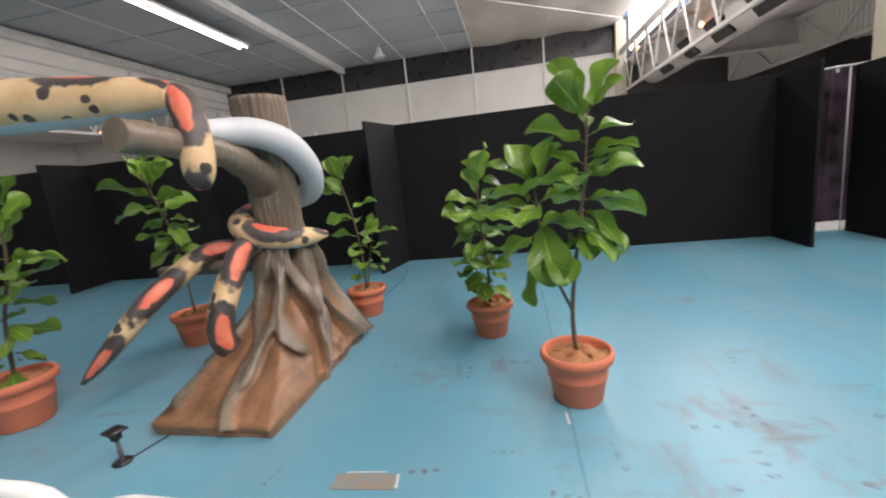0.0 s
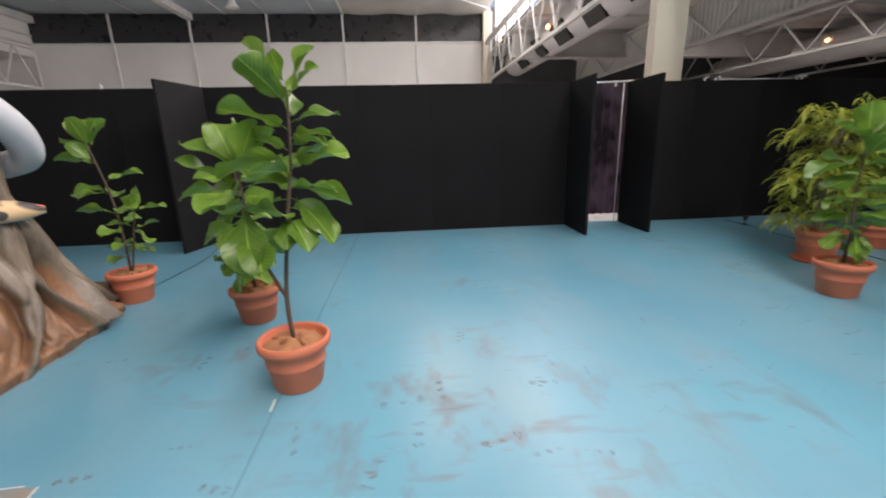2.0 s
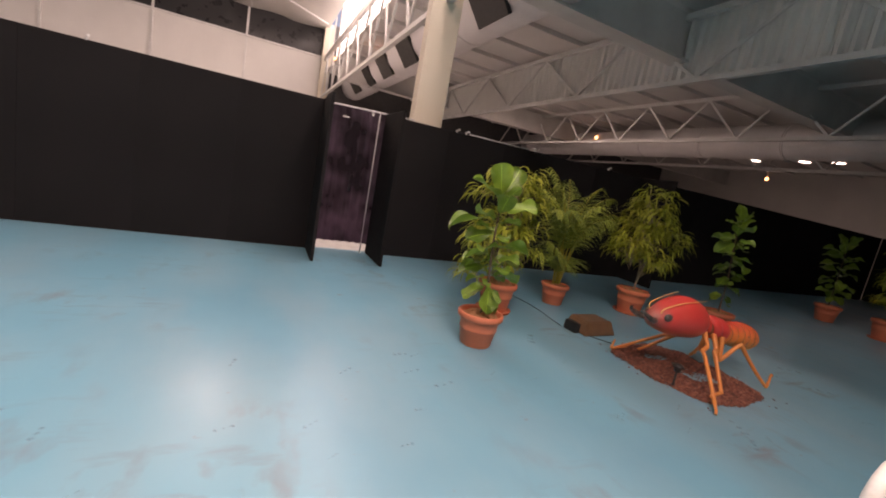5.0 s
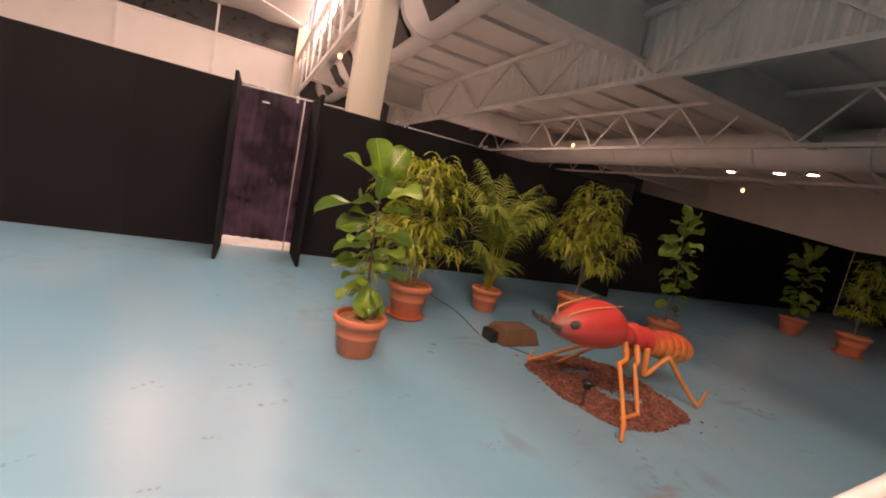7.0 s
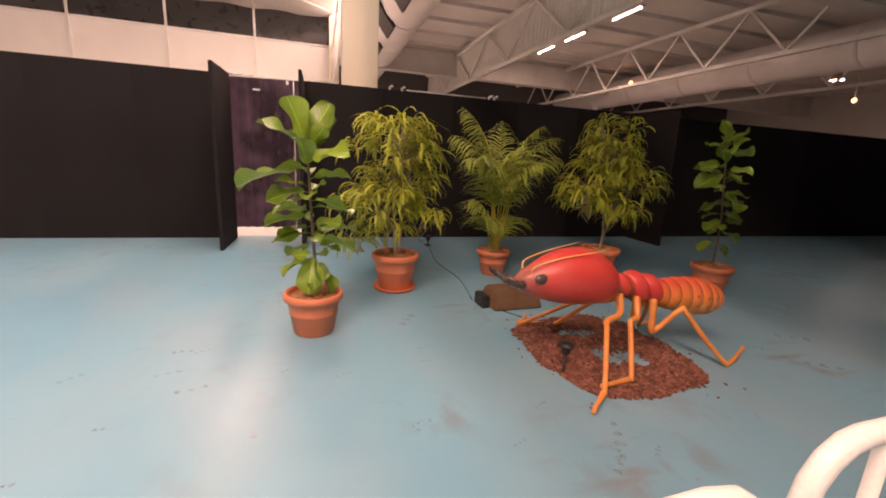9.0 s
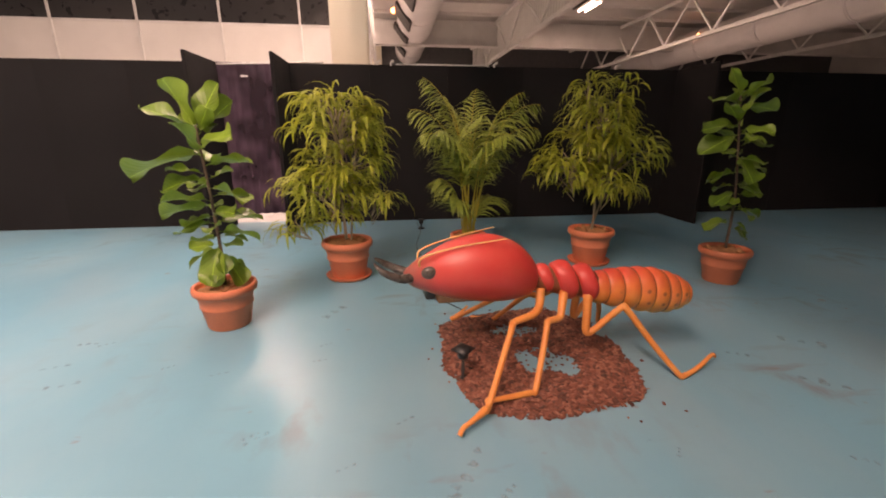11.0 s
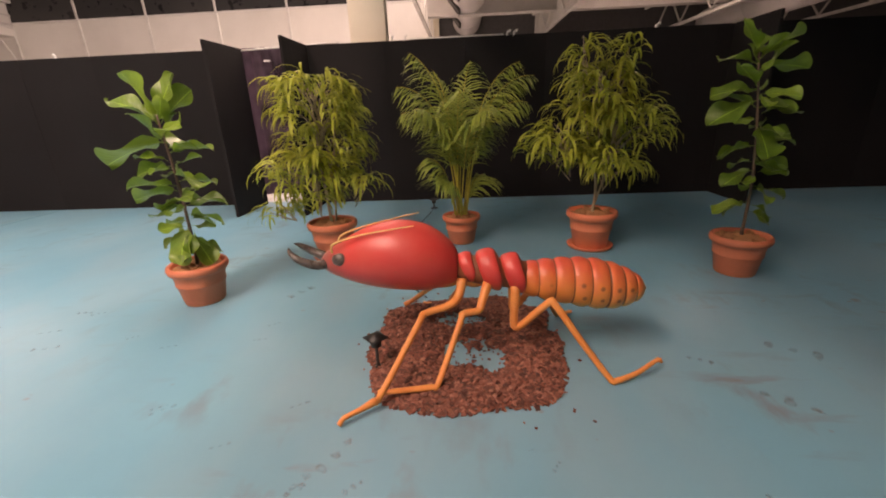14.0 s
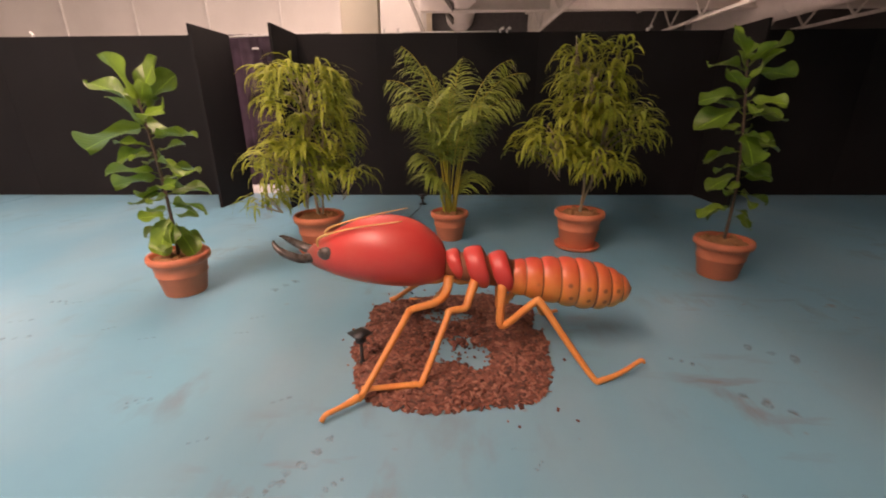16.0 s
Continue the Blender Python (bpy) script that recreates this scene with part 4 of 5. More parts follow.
fig(9.80, 4.04, [[(0, 0, 0.3, 0.014), (0.0, 0, 0.8, 0.012), (-0.05, 0.02, 1.3, 0.010), (-0.14, 0, 1.74, 0.007)]], 22, 0.60, 17, 0.95, 0.70, label="slender fiddle leaf fig in a terracotta pot", low=0.72,
    main=((0, 1.70, 12, 32, 1.10), (0, 1.72, 170, 48, 0.85), (0, 1.64, -5, 10, 0.95), (0, 1.66, 190, 16, 0.90), (0, 1.48, 180, 5, 1.0), (0, 1.42, 200, -26, 1.10), (0, 1.46, -35, 0, 0.70), (0, 1.36, -5, -2, 1.0),
          (0, 1.22, -105, -24, 1.05), (0, 1.14, 2, 4, 1.0), (0, 1.08, 186, -10, 0.80), (0, 0.96, -20, -20, 0.95), (0, 0.88, 190, -22, 0.80), (0, 0.76, -5, -12, 0.75), (0, 0.62, 186, 0, 0.75), (0, 0.55, -20, -25, 0.6)))
fig(15.2, 4.8, [[(0, 0, 0.3, 0.014), (0.0, 0, 0.8, 0.012), (0.02, 0.02, 1.3, 0.010), (-0.04, 0, 1.8, 0.007)]], 26, 0.6, 18, 1.05, 1.0)


def strands(bm_, c, direction, rnd, count, ln, wd):
    """Narrow drooping leaves round a twig."""
    uvl = bm_.loops.layers.uv.verify()
    for _ in range(count):
        a = direction + rnd.uniform(-1.3, 1.3)
        l, w = ln * rnd.uniform(0.6, 1.15), wd * rnd.uniform(0.8, 1.2)
        drop = rnd.uniform(1.6, 2.7)
        start = rnd.uniform(0.1, 0.9)
        p = Vector(c) + Vector((rnd.uniform(-0.05, 0.05), rnd.uniform(-0.05, 0.05), rnd.uniform(-0.06, 0.05)))
        d = Vector((math.cos(a), math.sin(a), 0))
        side = Vector((-d.y, d.x, rnd.uniform(-0.5, 0.5))).normalized()
        rows = []
        nv = 5
        pos = p.copy()
        for j in range(nv + 1):
            t = j / nv
            el = start - drop * t
            ww = w * (0.12 + math.sin(math.pi * min(1, t * 0.92 + 0.08)) ** 0.8)
            rows.append((bm_.verts.new(pos - side * ww / 2), bm_.verts.new(pos + side * ww / 2)))
            pos = pos + (d * math.cos(el) + Vector((0, 0, math.sin(el)))) * l / nv
        for j in range(nv):
            f = bm_.faces.new((rows[j][0], rows[j][1], rows[j + 1][1], rows[j + 1][0]))
            f.smooth = True
            for lp, uv in zip(f.loops, ((0.1, j / nv), (0.9, j / nv), (0.9, (j + 1) / nv), (0.1, (j + 1) / nv))):
                lp[uvl].uv = uv


def narrow_fig(x, y, lobes, seed, scale, stems, label):
    """lobes: (x, y, z, radius, height, twigs) clumps of drooping foliage."""
    rnd = random.Random(seed)
    p = potted("narrow_leaf_fig", label, x, y, scale, seed, "narrow leaf figs", saucer=True)
    for st in stems:
        bm_ = B()
        tube(bm_, spline(st, 5), 7)
        part("stem", bm_, "pale_bark", p)
    for cx, cy, cz, r, h, k in lobes:
        bm_, tw = B(), B()
        for j in range(int(0.74 * k) + 1):
            a = rnd.uniform(0, 2 * math.pi)
            q = rnd.uniform(-1, 1)
            rr = r * math.sqrt(1 - 0.75 * q * q) * rnd.uniform(0.30, 0.95)
            c = (cx + rr * math.cos(a), cy + rr * math.sin(a), cz + h * q)
            strands(bm_, c, a, rnd, rnd.randint(8, 12), 0.30, 0.024)
            mid = (cx + 0.4 * rr * math.cos(a), cy + 0.4 * rr * math.sin(a), c[2] - 0.04)
            tube(tw, [(cx * 0.7, cy * 0.7, max(0.4, c[2] - 0.22), 0.005), (*mid, 0.004), (*c, 0.002)], 4, caps=False)
        o = part("foliage", bm_, "narrow", p, "drooping narrow yellow-green leaves")
        o["kind"] = "stuff"
        part("twig_spray", tw, "pale_bark", p)["kind"] = "stuff"
    return p


narrow_fig(6.10, 4.65, [(-0.02, 0, 1.48, 0.46, 0.26, 64), (0.08, 0.02, 1.14, 0.38, 0.20, 30), (-0.14, -0.02, 0.84, 0.42, 0.24, 46), (0.36, 0.05, 0.78, 0.20, 0.08, 8), (-0.48, -0.1, 0.55, 0.15, 0.08, 8)], 21, 1.05,
           [[(0, 0, 0.3, 0.016), (-0.03, 0, 0.8, 0.014), (-0.05, 0, 1.5, 0.008)], [(0.03, 0.02, 0.3, 0.012), (0.08, 0.02, 0.8, 0.010), (0.15, 0, 1.4, 0.006)]], "bushy narrow-leaf fig in a terracotta pot with saucer")
narrow_fig(8.78, 4.80, [(0.0, 0, 1.52, 0.40, 0.26, 54), (0.22, 0.02, 1.22, 0.42, 0.20, 40), (-0.36, -0.05, 1.06, 0.32, 0.18, 30), (0.12, 0, 0.92, 0.42, 0.14, 26), (-0.2, 0, 1.92, 0.07, 0.12, 3), (0.22, 0, 1.86, 0.06, 0.08, 3)], 22, 1.05,
           [[(0, 0, 0.3, 0.016), (0.01, 0, 0.7, 0.014), (-0.14, 0, 1.3, 0.008), (-0.2, 0, 2.0, 0.003)], [(0.02, 0, 0.45, 0.012), (0.12, 0.02, 0.85, 0.010), (0.22, 0, 1.9, 0.003)]], "wide narrow-leaf fig in a terracotta pot with saucer")
narrow_fig(14.9, 3.7, [(0, 0, 1.4, 0.42, 0.35, 40), (0, 0, 0.95, 0.4, 0.2, 24)], 23, 1.1, [[(0, 0, 0.3, 0.016), (0.01, 0, 1.5, 0.010)]], "dim narrow-leaf fig in a terracotta pot with saucer")


def frond(rnd, az, lean, ln, z0, x0, y0):
    """One feather frond: cane, arching rib and two rows of leaflets."""
    bm_ = B()
    uvl = bm_.loops.layers.uv.verify()
    d = Vector((math.cos(az), math.sin(az), 0))
    pts, pos, el = [], Vector((x0, y0, z0)), math.pi / 2 - lean * 0.16
    n = 22
    for j in range(n + 1):
        t = j / n
        pts.append((*pos, 0.0085 * (1 - 0.85 * t) + 0.001))
        el -= (lean * 6.4 * t ** 2.8) / n
        pos = pos + (d * math.cos(el) + Vector((0, 0, math.sin(el)))) * ln / n
    tube(bm_, pts, 6, mat=1, caps=False)
    for j in range(int(n * 0.42), n):
        for half in (0, 0.5):
            a, b = Vector(pts[j][:3]), Vector(pts[min(j + 1, n)][:3])
            c = a.lerp(b, half)
            tan = (b - a).normalized()
            side = tan.cross(Vector((0, 0, 1))).normalized()
            t = (j + half) / n
            l = rnd.uniform(0.36, 0.46) * math.sin(math.pi * min(1, (t - 0.38) / 0.62 * 0.82 + 0.17)) ** 0.7 + 0.03
            for s in (1, -1):
                dirn = (side * s * rnd.uniform(0.6, 0.85) + tan * rnd.uniform(0.85, 1.1) + Vector((0, 0, 0.2))).normalized()
                w = 0.016
                nrm = dirn.cross(tan).normalized()
                wv = nrm.cross(dirn).normalized()
                rows, p = [], c.copy()
                for k in range(5):
                    q = k / 4
                    ww = w * (0.5 + math.sin(math.pi * (0.12 + 0.85 * q))) * (1 if q < 1 else 0.15)
                    rows.append((bm_.verts.new(p - wv * ww * 0.5), bm_.verts.new(p + wv * ww * 0.5)))
                    dirn = (dirn + Vector((0, 0, -0.30 - rnd.uniform(0, 0.26)))).normalized()
                    p = p + dirn * l / 4
                for k in range(4):
                    f = bm_.faces.new((rows[k][0], rows[k][1], rows[k + 1][1], rows[k + 1][0]))
                    f.smooth = True
                    for lp, uv in zip(f.loops, ((0.1, k / 4), (0.9, k / 4), (0.9, (k + 1) / 4), (0.1, (k + 1) / 4))):
                        lp[uvl].uv = uv
    return bm_


rnd = random.Random(31)
palm = potted("areca_palm", "feathery areca palm in a small terracotta pot", 7.43, 5.08, 0.88, 31, "")
for az, lean, ln in ((180, 0.90, 1.68), (168, 0.59, 1.87), (205, 1.09, 1.48), (2, 0.94, 1.77), (14, 0.74, 1.81), (-22, 1.06, 1.54), (-90, 0.76, 1.51), (88, 0.76, 1.61), (62, 0.44, 1.72), (140, 0.40, 1.61), (-58, 0.96, 1.41), (-125, 0.98, 1.46), (40, 0.88, 1.56)):
    az = radians(az + rnd.uniform(-6, 6))
    part("frond", frond(rnd, az, lean, ln, 0.27, 0.04 * math.cos(az * 1.7), 0.04 * math.sin(az * 1.7)), ["palm", "cane"], palm)
for az, ln in ((185, 0.80), (20, 0.55), (215, 0.58)):
    az = radians(az)
    part("frond", frond(rnd, az, 0.85, ln, 0.27, 0.06 * math.cos(az), 0.06 * math.sin(az)), ["palm", "cane"], palm)

# ---- termite sculpture on a bed of bark ----
AX = 2.87


def rings_along(bm_, prof, seg, mat, red):
    """Egg-like loft along x. prof: (x, z, half height, half width). UV x: height share, y: redness."""
    uvl = bm_.loops.layers.uv.verify()
    rr = []
    for x, z, h, w in prof:
        rr.append([bm_.verts.new((x, AX + w * math.sin(q), z + h * math.cos(q))) for q in (2 * math.pi * k / seg for k in range(seg))])
    hh = [0.5 + 0.5 * math.cos(2 * math.pi * k / seg) for k in range(seg)]
    for i in range(len(rr) - 1):
        for k in range(seg):
            k2 = (k + 1) % seg
            f = bm_.faces.new((rr[i][k], rr[i + 1][k], rr[i + 1][k2], rr[i][k2]))
            f.smooth, f.material_index = True, mat
            for lp, (kk, ii) in zip(f.loops, ((k, i), (k, i + 1), (k2, i + 1), (k2, i))):
                rd = red(prof[ii][0]) if callable(red) else red
                lp[uvl].uv = (hh[kk], rd)
    for r in (rr[0], rr[-1][::-1]):
        f = bm_.faces.new(r)
        f.material_index = mat
        for lp in f.loops:
            lp[uvl].uv = (0.5, red(prof[0][0]) if callable(red) else red)


def dense(prof, n):
    return [tuple(float(v) for v in q) for q in spline(prof, n)]


bm = B()
rings_along(bm, dense([(6.615, 0.605, 0.02, 0.02), (6.66, 0.607, 0.065, 0.07), (6.76, 0.618, 0.118, 0.12), (6.88, 0.632, 0.168, 0.165), (7.00, 0.638, 0.197, 0.19), (7.12, 0.636, 0.208, 0.20),
                       (7.24, 0.622, 0.196, 0.19), (7.34, 0.600, 0.158, 0.155), (7.41, 0.575, 0.105, 0.105), (7.435, 0.56, 0.05, 0.05)], 4), 32, 0, 0.95)
for x0, x1, z, h in ((7.43, 7.525, 0.552, 0.092), (7.54, 7.675, 0.535, 0.126), (7.685, 7.81, 0.510, 0.122)):
    c, hw = (x0 + x1) / 2, (x1 - x0) / 2
    rings_along(bm, dense([(c + hw * s, z, h * k, h * k * 0.95) for s, k in ((-1.0, 0.55), (-0.8, 0.82), (-0.3, 0.95), (0.3, 1.02), (0.8, 0.95), (1.0, 0.6))], 3), 24, 0, 0.9)
    bm.faces.ensure_lookup_table()
    plate = bm.faces[-24 * 15 - 2:]
    for f in plate:
        if f.calc_center_median().x > c + hw * 0.80:
            f.material_index = 3
    # the plates lean forward at the top and narrow below
    for v in {v for f in plate for v in f.verts}:
        v.co.x -= 0.30 * (v.co.z - z) - 0.012
        if v.co.z < z:
            v.co.x = c + (v.co.x - c) * (1 - 0.35 * (z - v.co.z) / h)
rings_along(bm, [(7.40, 0.55, 0.07, 0.07), (7.55, 0.535, 0.085, 0.085), (7.85, 0.485, 0.088, 0.085)], 16, 3, 0.5)
seg_x = [7.80, 7.89, 7.985, 8.085, 8.185, 8.285, 8.375, 8.45, 8.53]
env = spline([(7.80, 0.475, 0.095), (7.90, 0.470, 0.118), (8.05, 0.456, 0.140), (8.20, 0.438, 0.152), (8.32, 0.420, 0.142), (8.42, 0.408, 0.112), (8.485, 0.402, 0.072), (8.525, 0.400, 0.012)], 20)
prof = []
for x, z, h in env:
    k = max(q for q in range(8) if x >= seg_x[q] - 1e-6)
    u = (x - seg_x[k]) / (seg_x[k + 1] - seg_x[k])
    prof.append((float(x), float(z), float(h * (0.88 + 0.125 * math.sin(math.pi * u) ** 0.5)), float(h * 0.93 * (0.88 + 0.12 * math.sin(math.pi * u) ** 0.5))))
rings_along(bm, prof, 32, 0, (lambda v: 0.36 - 0.16 * (v - 7.8) / 0.7))
bm.faces.ensure_lookup_table()
for f in bm.faces[-32 * (len(prof) - 1) - 2:]:
    cx = f.calc_center_median().x
    if min(abs(cx - q) for q in seg_x[1:8]) < 0.0045:
        f.material_index = 3
for s in (1, -1):
    # eyes and jaws
    bmesh.ops.create_uvsphere(bm, u_segments=16, v_segments=10, radius=1.0, matrix=Matrix.Translation((6.765, AX - s * 0.108, 0.652)) @ Matrix.Diagonal((0.052, 0.028, 0.038, 1)))
    for f in bm.faces[-160:]:
        f.material_index, f.smooth = 1, True
    tube(bm, spline([(6.67, AX - s * 0.035, 0.605, 0.038), (6.60, AX - s * 0.080, 0.612, 0.034), (6.51, AX - s * 0.090, 0.652, 0.027), (6.46, AX - s * 0.070, 0.690, 0.015), (6.445, AX - s * 0.040, 0.708, 0.003)], 4), 10, 2, squash=0.8)
    # feelers laid back over the head
    tube(bm, spline([(6.72, AX - s * 0.06, 0.66, 0.007), (6.705, AX - s * 0.07, 0.70, 0.006), (6.74, AX - s * 0.09, 0.745, 0.006), (6.92, AX - s * 0.11, 0.800, 0.005), (7.20, AX - s * 0.15, 0.852, 0.003)], 5), 6, 4)
# near legs: front, middle, rear
tube(bm, spline([(7.45, 2.81, 0.50, 0.030), (7.43, 2.755, 0.42, 0.026), (7.375, 2.70, 0.385, 0.023), (7.245, 2.655, 0.362, 0.021), (7.21, 2.60, 0.33, 0.019), (7.03, 2.33, 0.075, 0.017),
                 (7.00, 2.30, 0.055, 0.021), (6.93, 2.245, 0.045, 0.014), (6.87, 2.20, 0.040, 0.013), (6.848, 2.182, 0.014, 0.014)], 4), 10, 5)
tube(bm, spline([(7.60, 2.80, 0.48, 0.030), (7.565, 2.735, 0.40, 0.025), (7.54, 2.70, 0.352, 0.022), (7.455, 2.664, 0.350, 0.020), (7.435, 2.63, 0.31, 0.019), (7.315, 2.43, 0.062, 0.017),
                 (7.28, 2.415, 0.052, 0.018), (7.12, 2.375, 0.062, 0.015), (7.05, 2.350, 0.072, 0.014), (7.025, 2.342, 0.075, 0.020), (7.01, 2.338, 0.076, 0.012)], 4), 10, 5)
tube(bm, spline([(7.76, 2.80, 0.46, 0.032), (7.75, 2.77, 0.32, 0.026), (7.752, 2.76, 0.215, 0.024), (7.80, 2.75, 0.235, 0.022), (7.93, 2.705, 0.39, 0.021), (7.965, 2.69, 0.385, 0.021), (8.10, 2.61, 0.20, 0.019), (8.235, 2.515, 0.030, 0.017),
                 (8.275, 2.51, 0.018, 0.017), (8.40, 2.555, 0.038, 0.014), (8.50, 2.595, 0.080, 0.012), (8.525, 2.60, 0.086, 0.014), (8.54, 2.60, 0.070, 0.008)], 4), 10, 5)
# far legs stand closer in
tube(bm, spline([(7.45, 2.93, 0.50, 0.030), (7.42, 2.99, 0.42, 0.025), (7.36, 3.03, 0.375, 0.022), (7.28, 3.07, 0.352, 0.020), (7.24, 3.13, 0.31, 0.018), (7.03, 3.43, 0.045, 0.016), (7.00, 3.47, 0.020, 0.018), (7.06, 3.52, 0.030, 0.013), (7.14, 3.57, 0.070, 0.010)], 4), 10, 5)
tube(bm, spline([(7.60, 2.94, 0.48, 0.030), (7.57, 3.00, 0.40, 0.025), (7.52, 3.06, 0.355, 0.021), (7.45, 3.10, 0.335, 0.019), (7.32, 3.36, 0.055, 0.016), (7.28, 3.42, 0.022, 0.017), (7.14, 3.46, 0.030, 0.012)], 4), 10, 5)
tube(bm, spline([(7.76, 2.94, 0.46, 0.030), (7.76, 2.97, 0.30, 0.025), (7.77, 2.98, 0.22, 0.022), (7.86, 3.02, 0.30, 0.020), (7.95, 3.05, 0.36, 0.019), (8.03, 3.13, 0.20, 0.017), (8.10, 3.25, 0.030, 0.016), (8.14, 3.28, 0.018, 0.015), (8.22, 3.27, 0.040, 0.011)], 4), 10, 5)
termite = solid("termite_sculpture", bm, ["insect", "eye", "mandible", "groove", "yellow", "orange"], "giant red and orange termite model standing over bark chips", "insect model")

rnd = random.Random(41)


def mulch_height(x, y):
    """Depth of the bark bed, zero outside its ragged outline and in its bare patch."""
    u, v = (x - 7.46) / 0.585, (y - 2.92) / 0.66
    edge = 1.0 - (abs(u) ** 3.2 + abs(v) ** 3.6) ** (1 / 3.4) + 0.10 * noise.noise(Vector((x * 5, y * 5, 1)))
    hole = ((x - 7.50) / 0.20) ** 2 + ((y - 2.76) / 0.20) ** 2 + 1.5 * noise.noise(Vector((x * 7, y * 7, 4)))
    hole2 = ((x - 7.42) / 0.2) ** 2 + ((y - 3.22) / 0.13) ** 2 + 0.9 * noise.noise(Vector((x * 7, y * 7, 9)))
    return max(0.0, min(edge * 0.16, 0.035, (hole - 0.75) * 0.05, (hole2 - 0.6) * 0.05))


bm = B()
n = 70
grid = {}
for i in range(n + 1):
    for j in range(n + 1):
        x, y = 6.80 + 1.32 * i / n, 2.18 + 1.46 * j / n
        grid[i, j] = (x, y, mulch_height(x, y))
vv = {}
for i in range(n):
    for j in range(n):
        c4 = [(i, j), (i + 1, j), (i + 1, j + 1), (i, j + 1)]
        if min(grid[c][2] for c in c4) > 0.004:
            for c in c4:
                if c not in vv:
                    vv[c] = bm.verts.new((grid[c][0], grid[c][1], grid[c][2] * 0.8))
            bm.faces.new([vv[c] for c in c4]).smooth = True
count = 0
while count < 5200:
    x, y = rnd.uniform(6.75, 8.15), rnd.uniform(2.12, 3.68)
    h = mulch_height(x, y)
    inner = abs(x - 7.46) < 0.45 and abs(y - 2.92) < 0.52
    if h <= 0.002 and rnd.random() > (0.16 if inner else 0.005):
        continue
    count += 1
    l, w, t = rnd.uniform(0.008, 0.030) ** 1.0, rnd.uniform(0.006, 0.015), rnd.uniform(0.0015, 0.0045)
    if h <= 0.002:
        l, w = l * 0.5, w * 0.6
    m_ = Matrix.Translation((x, y, h * rnd.uniform(0.75, 1.05) + 0.004)) @ Euler((rnd.uniform(-0.5, 0.5), rnd.uniform(-0.5, 0.5), rnd.uniform(0, 6.28))).to_matrix().to_4x4()
    if h <= 0.002:
        m_ = Matrix.Translation((x, y, 0.004)) @ Euler((0, 0, rnd.uniform(0, 6.28))).to_matrix().to_4x4()
    q = [bm.verts.new(m_ @ Vector((sx * l * (0.7 if sz > 0 else 1), sy * w, sz * t))) for sz in (-1, 1) for sy in (-1, 1) for sx in (-1, 1)]
    for f in ((4, 5, 7, 6), (0, 1, 5, 4), (2, 6, 7, 3), (0, 4, 6, 2), (1, 3, 7, 5)):
        bm.faces.new([q[k] for k in f])
solid("bark_mulch", bm, "mulch", "bed of loose red-brown bark chips on the floor", "bark mulch", "stuff")

# ---- stake lights, speaker boxes, cables ----


def stake_light(x, y, h, turn, disc):
    t = thing("spotlight", "small black plastic spotlight on a stake", "spotlight", pose(x, y, 0, 0, 0, turn), group="stake spotlights")
    bm_ = B()
    lathe(bm_, [(0.055 if disc else 0.02, 0.0), (0.055 if disc else 0.02, 0.012), (0.02, 0.02), (0.011, 0.03), (0.010, h - 0.06)], 14)
    part("stake", bm_, "black", t)
    bm_ = B()
    lathe(bm_, [(0.012, h - 0.085), (0.032, h - 0.078), (0.034, h - 0.045), (0.026, h - 0.040), (0.026, h - 0.030)], 8)
    part("lamp_head", bm_, "black", t)
    bm_ = B()
    lathe(bm_, [(0.030, h - 0.034), (0.072, h - 0.030), (0.074, h - 0.022), (0.030, h - 0.002), (0.008, h)], 4)
    part("cap", bm_, "black", t, "square sloping black cap")
    return t


stake_light(6.945, 2.655, 0.235, 0, False)
stake_light(-2.39, 2.06, 0.24, 30, True)
stake_light(7.0, 6.75, 0.16, 0, True)


def speaker_box(x, y, turn, label):
    t = thing("speaker_box", label, "speaker", pose(x, y, 0, 0, 0, turn), group="speaker boxes")
    bm_ = B()
    box(bm_, -0.27, 0.27, -0.20, 0.20, 0.0, 0.17, 0.0)
    for v in bm_.verts:
        if v.co.z > 0.1:
            v.co.x *= 0.80
            v.co.y *= 0.72
    bmesh.ops.bevel(bm_, geom=list(bm_.edges), offset=0.014, segments=2, affect="EDGES")
    part("cover", bm_, "rockbox", t)
    bm_ = B()
    box(bm_, -0.36, -0.275, -0.10, 0.10, 0.0, 0.13, 0.02)
    part("plug_end", bm_, "black", t, "black plastic end")
    return t


speaker_box(7.18, 4.02, 4, "brown low speaker box with a black end on the floor")
speaker_box(-2.1, 4.62, 172, "brown low speaker box behind the trunk")
for pts in ([(6.95, 7.2), (6.98, 6.6), (6.86, 5.7), (6.92, 4.9), (6.82, 4.15)], [(6.95, 3.9), (7.05, 3.75), (7.15, 3.6)], [(-1.85, 7.0), (-1.7, 6.2), (-1.72, 5.4), (-1.8, 4.7)], [(-2.36, 2.1), (-2.3, 2.5), (-2.6, 3.0)]):
    bm = B()
    tube(bm, [(float(q[0]), float(q[1]), 0.006, 0.005) for q in spline(pts, 6)], 6)
    solid("cable", bm, "black", "thin black cable lying on the floor", "cable")

# ---- tree stump with roots, and the painted snakes ----
FOOT = [(-2.43, 2.32), (-1.52, 2.28), (-1.50, 3.05), (-1.52, 3.86), (-1.62, 4.30), (-2.25, 4.48), (-2.85, 4.15), (-2.85, 3.45)]
CX, CY = -2.06, 3.66


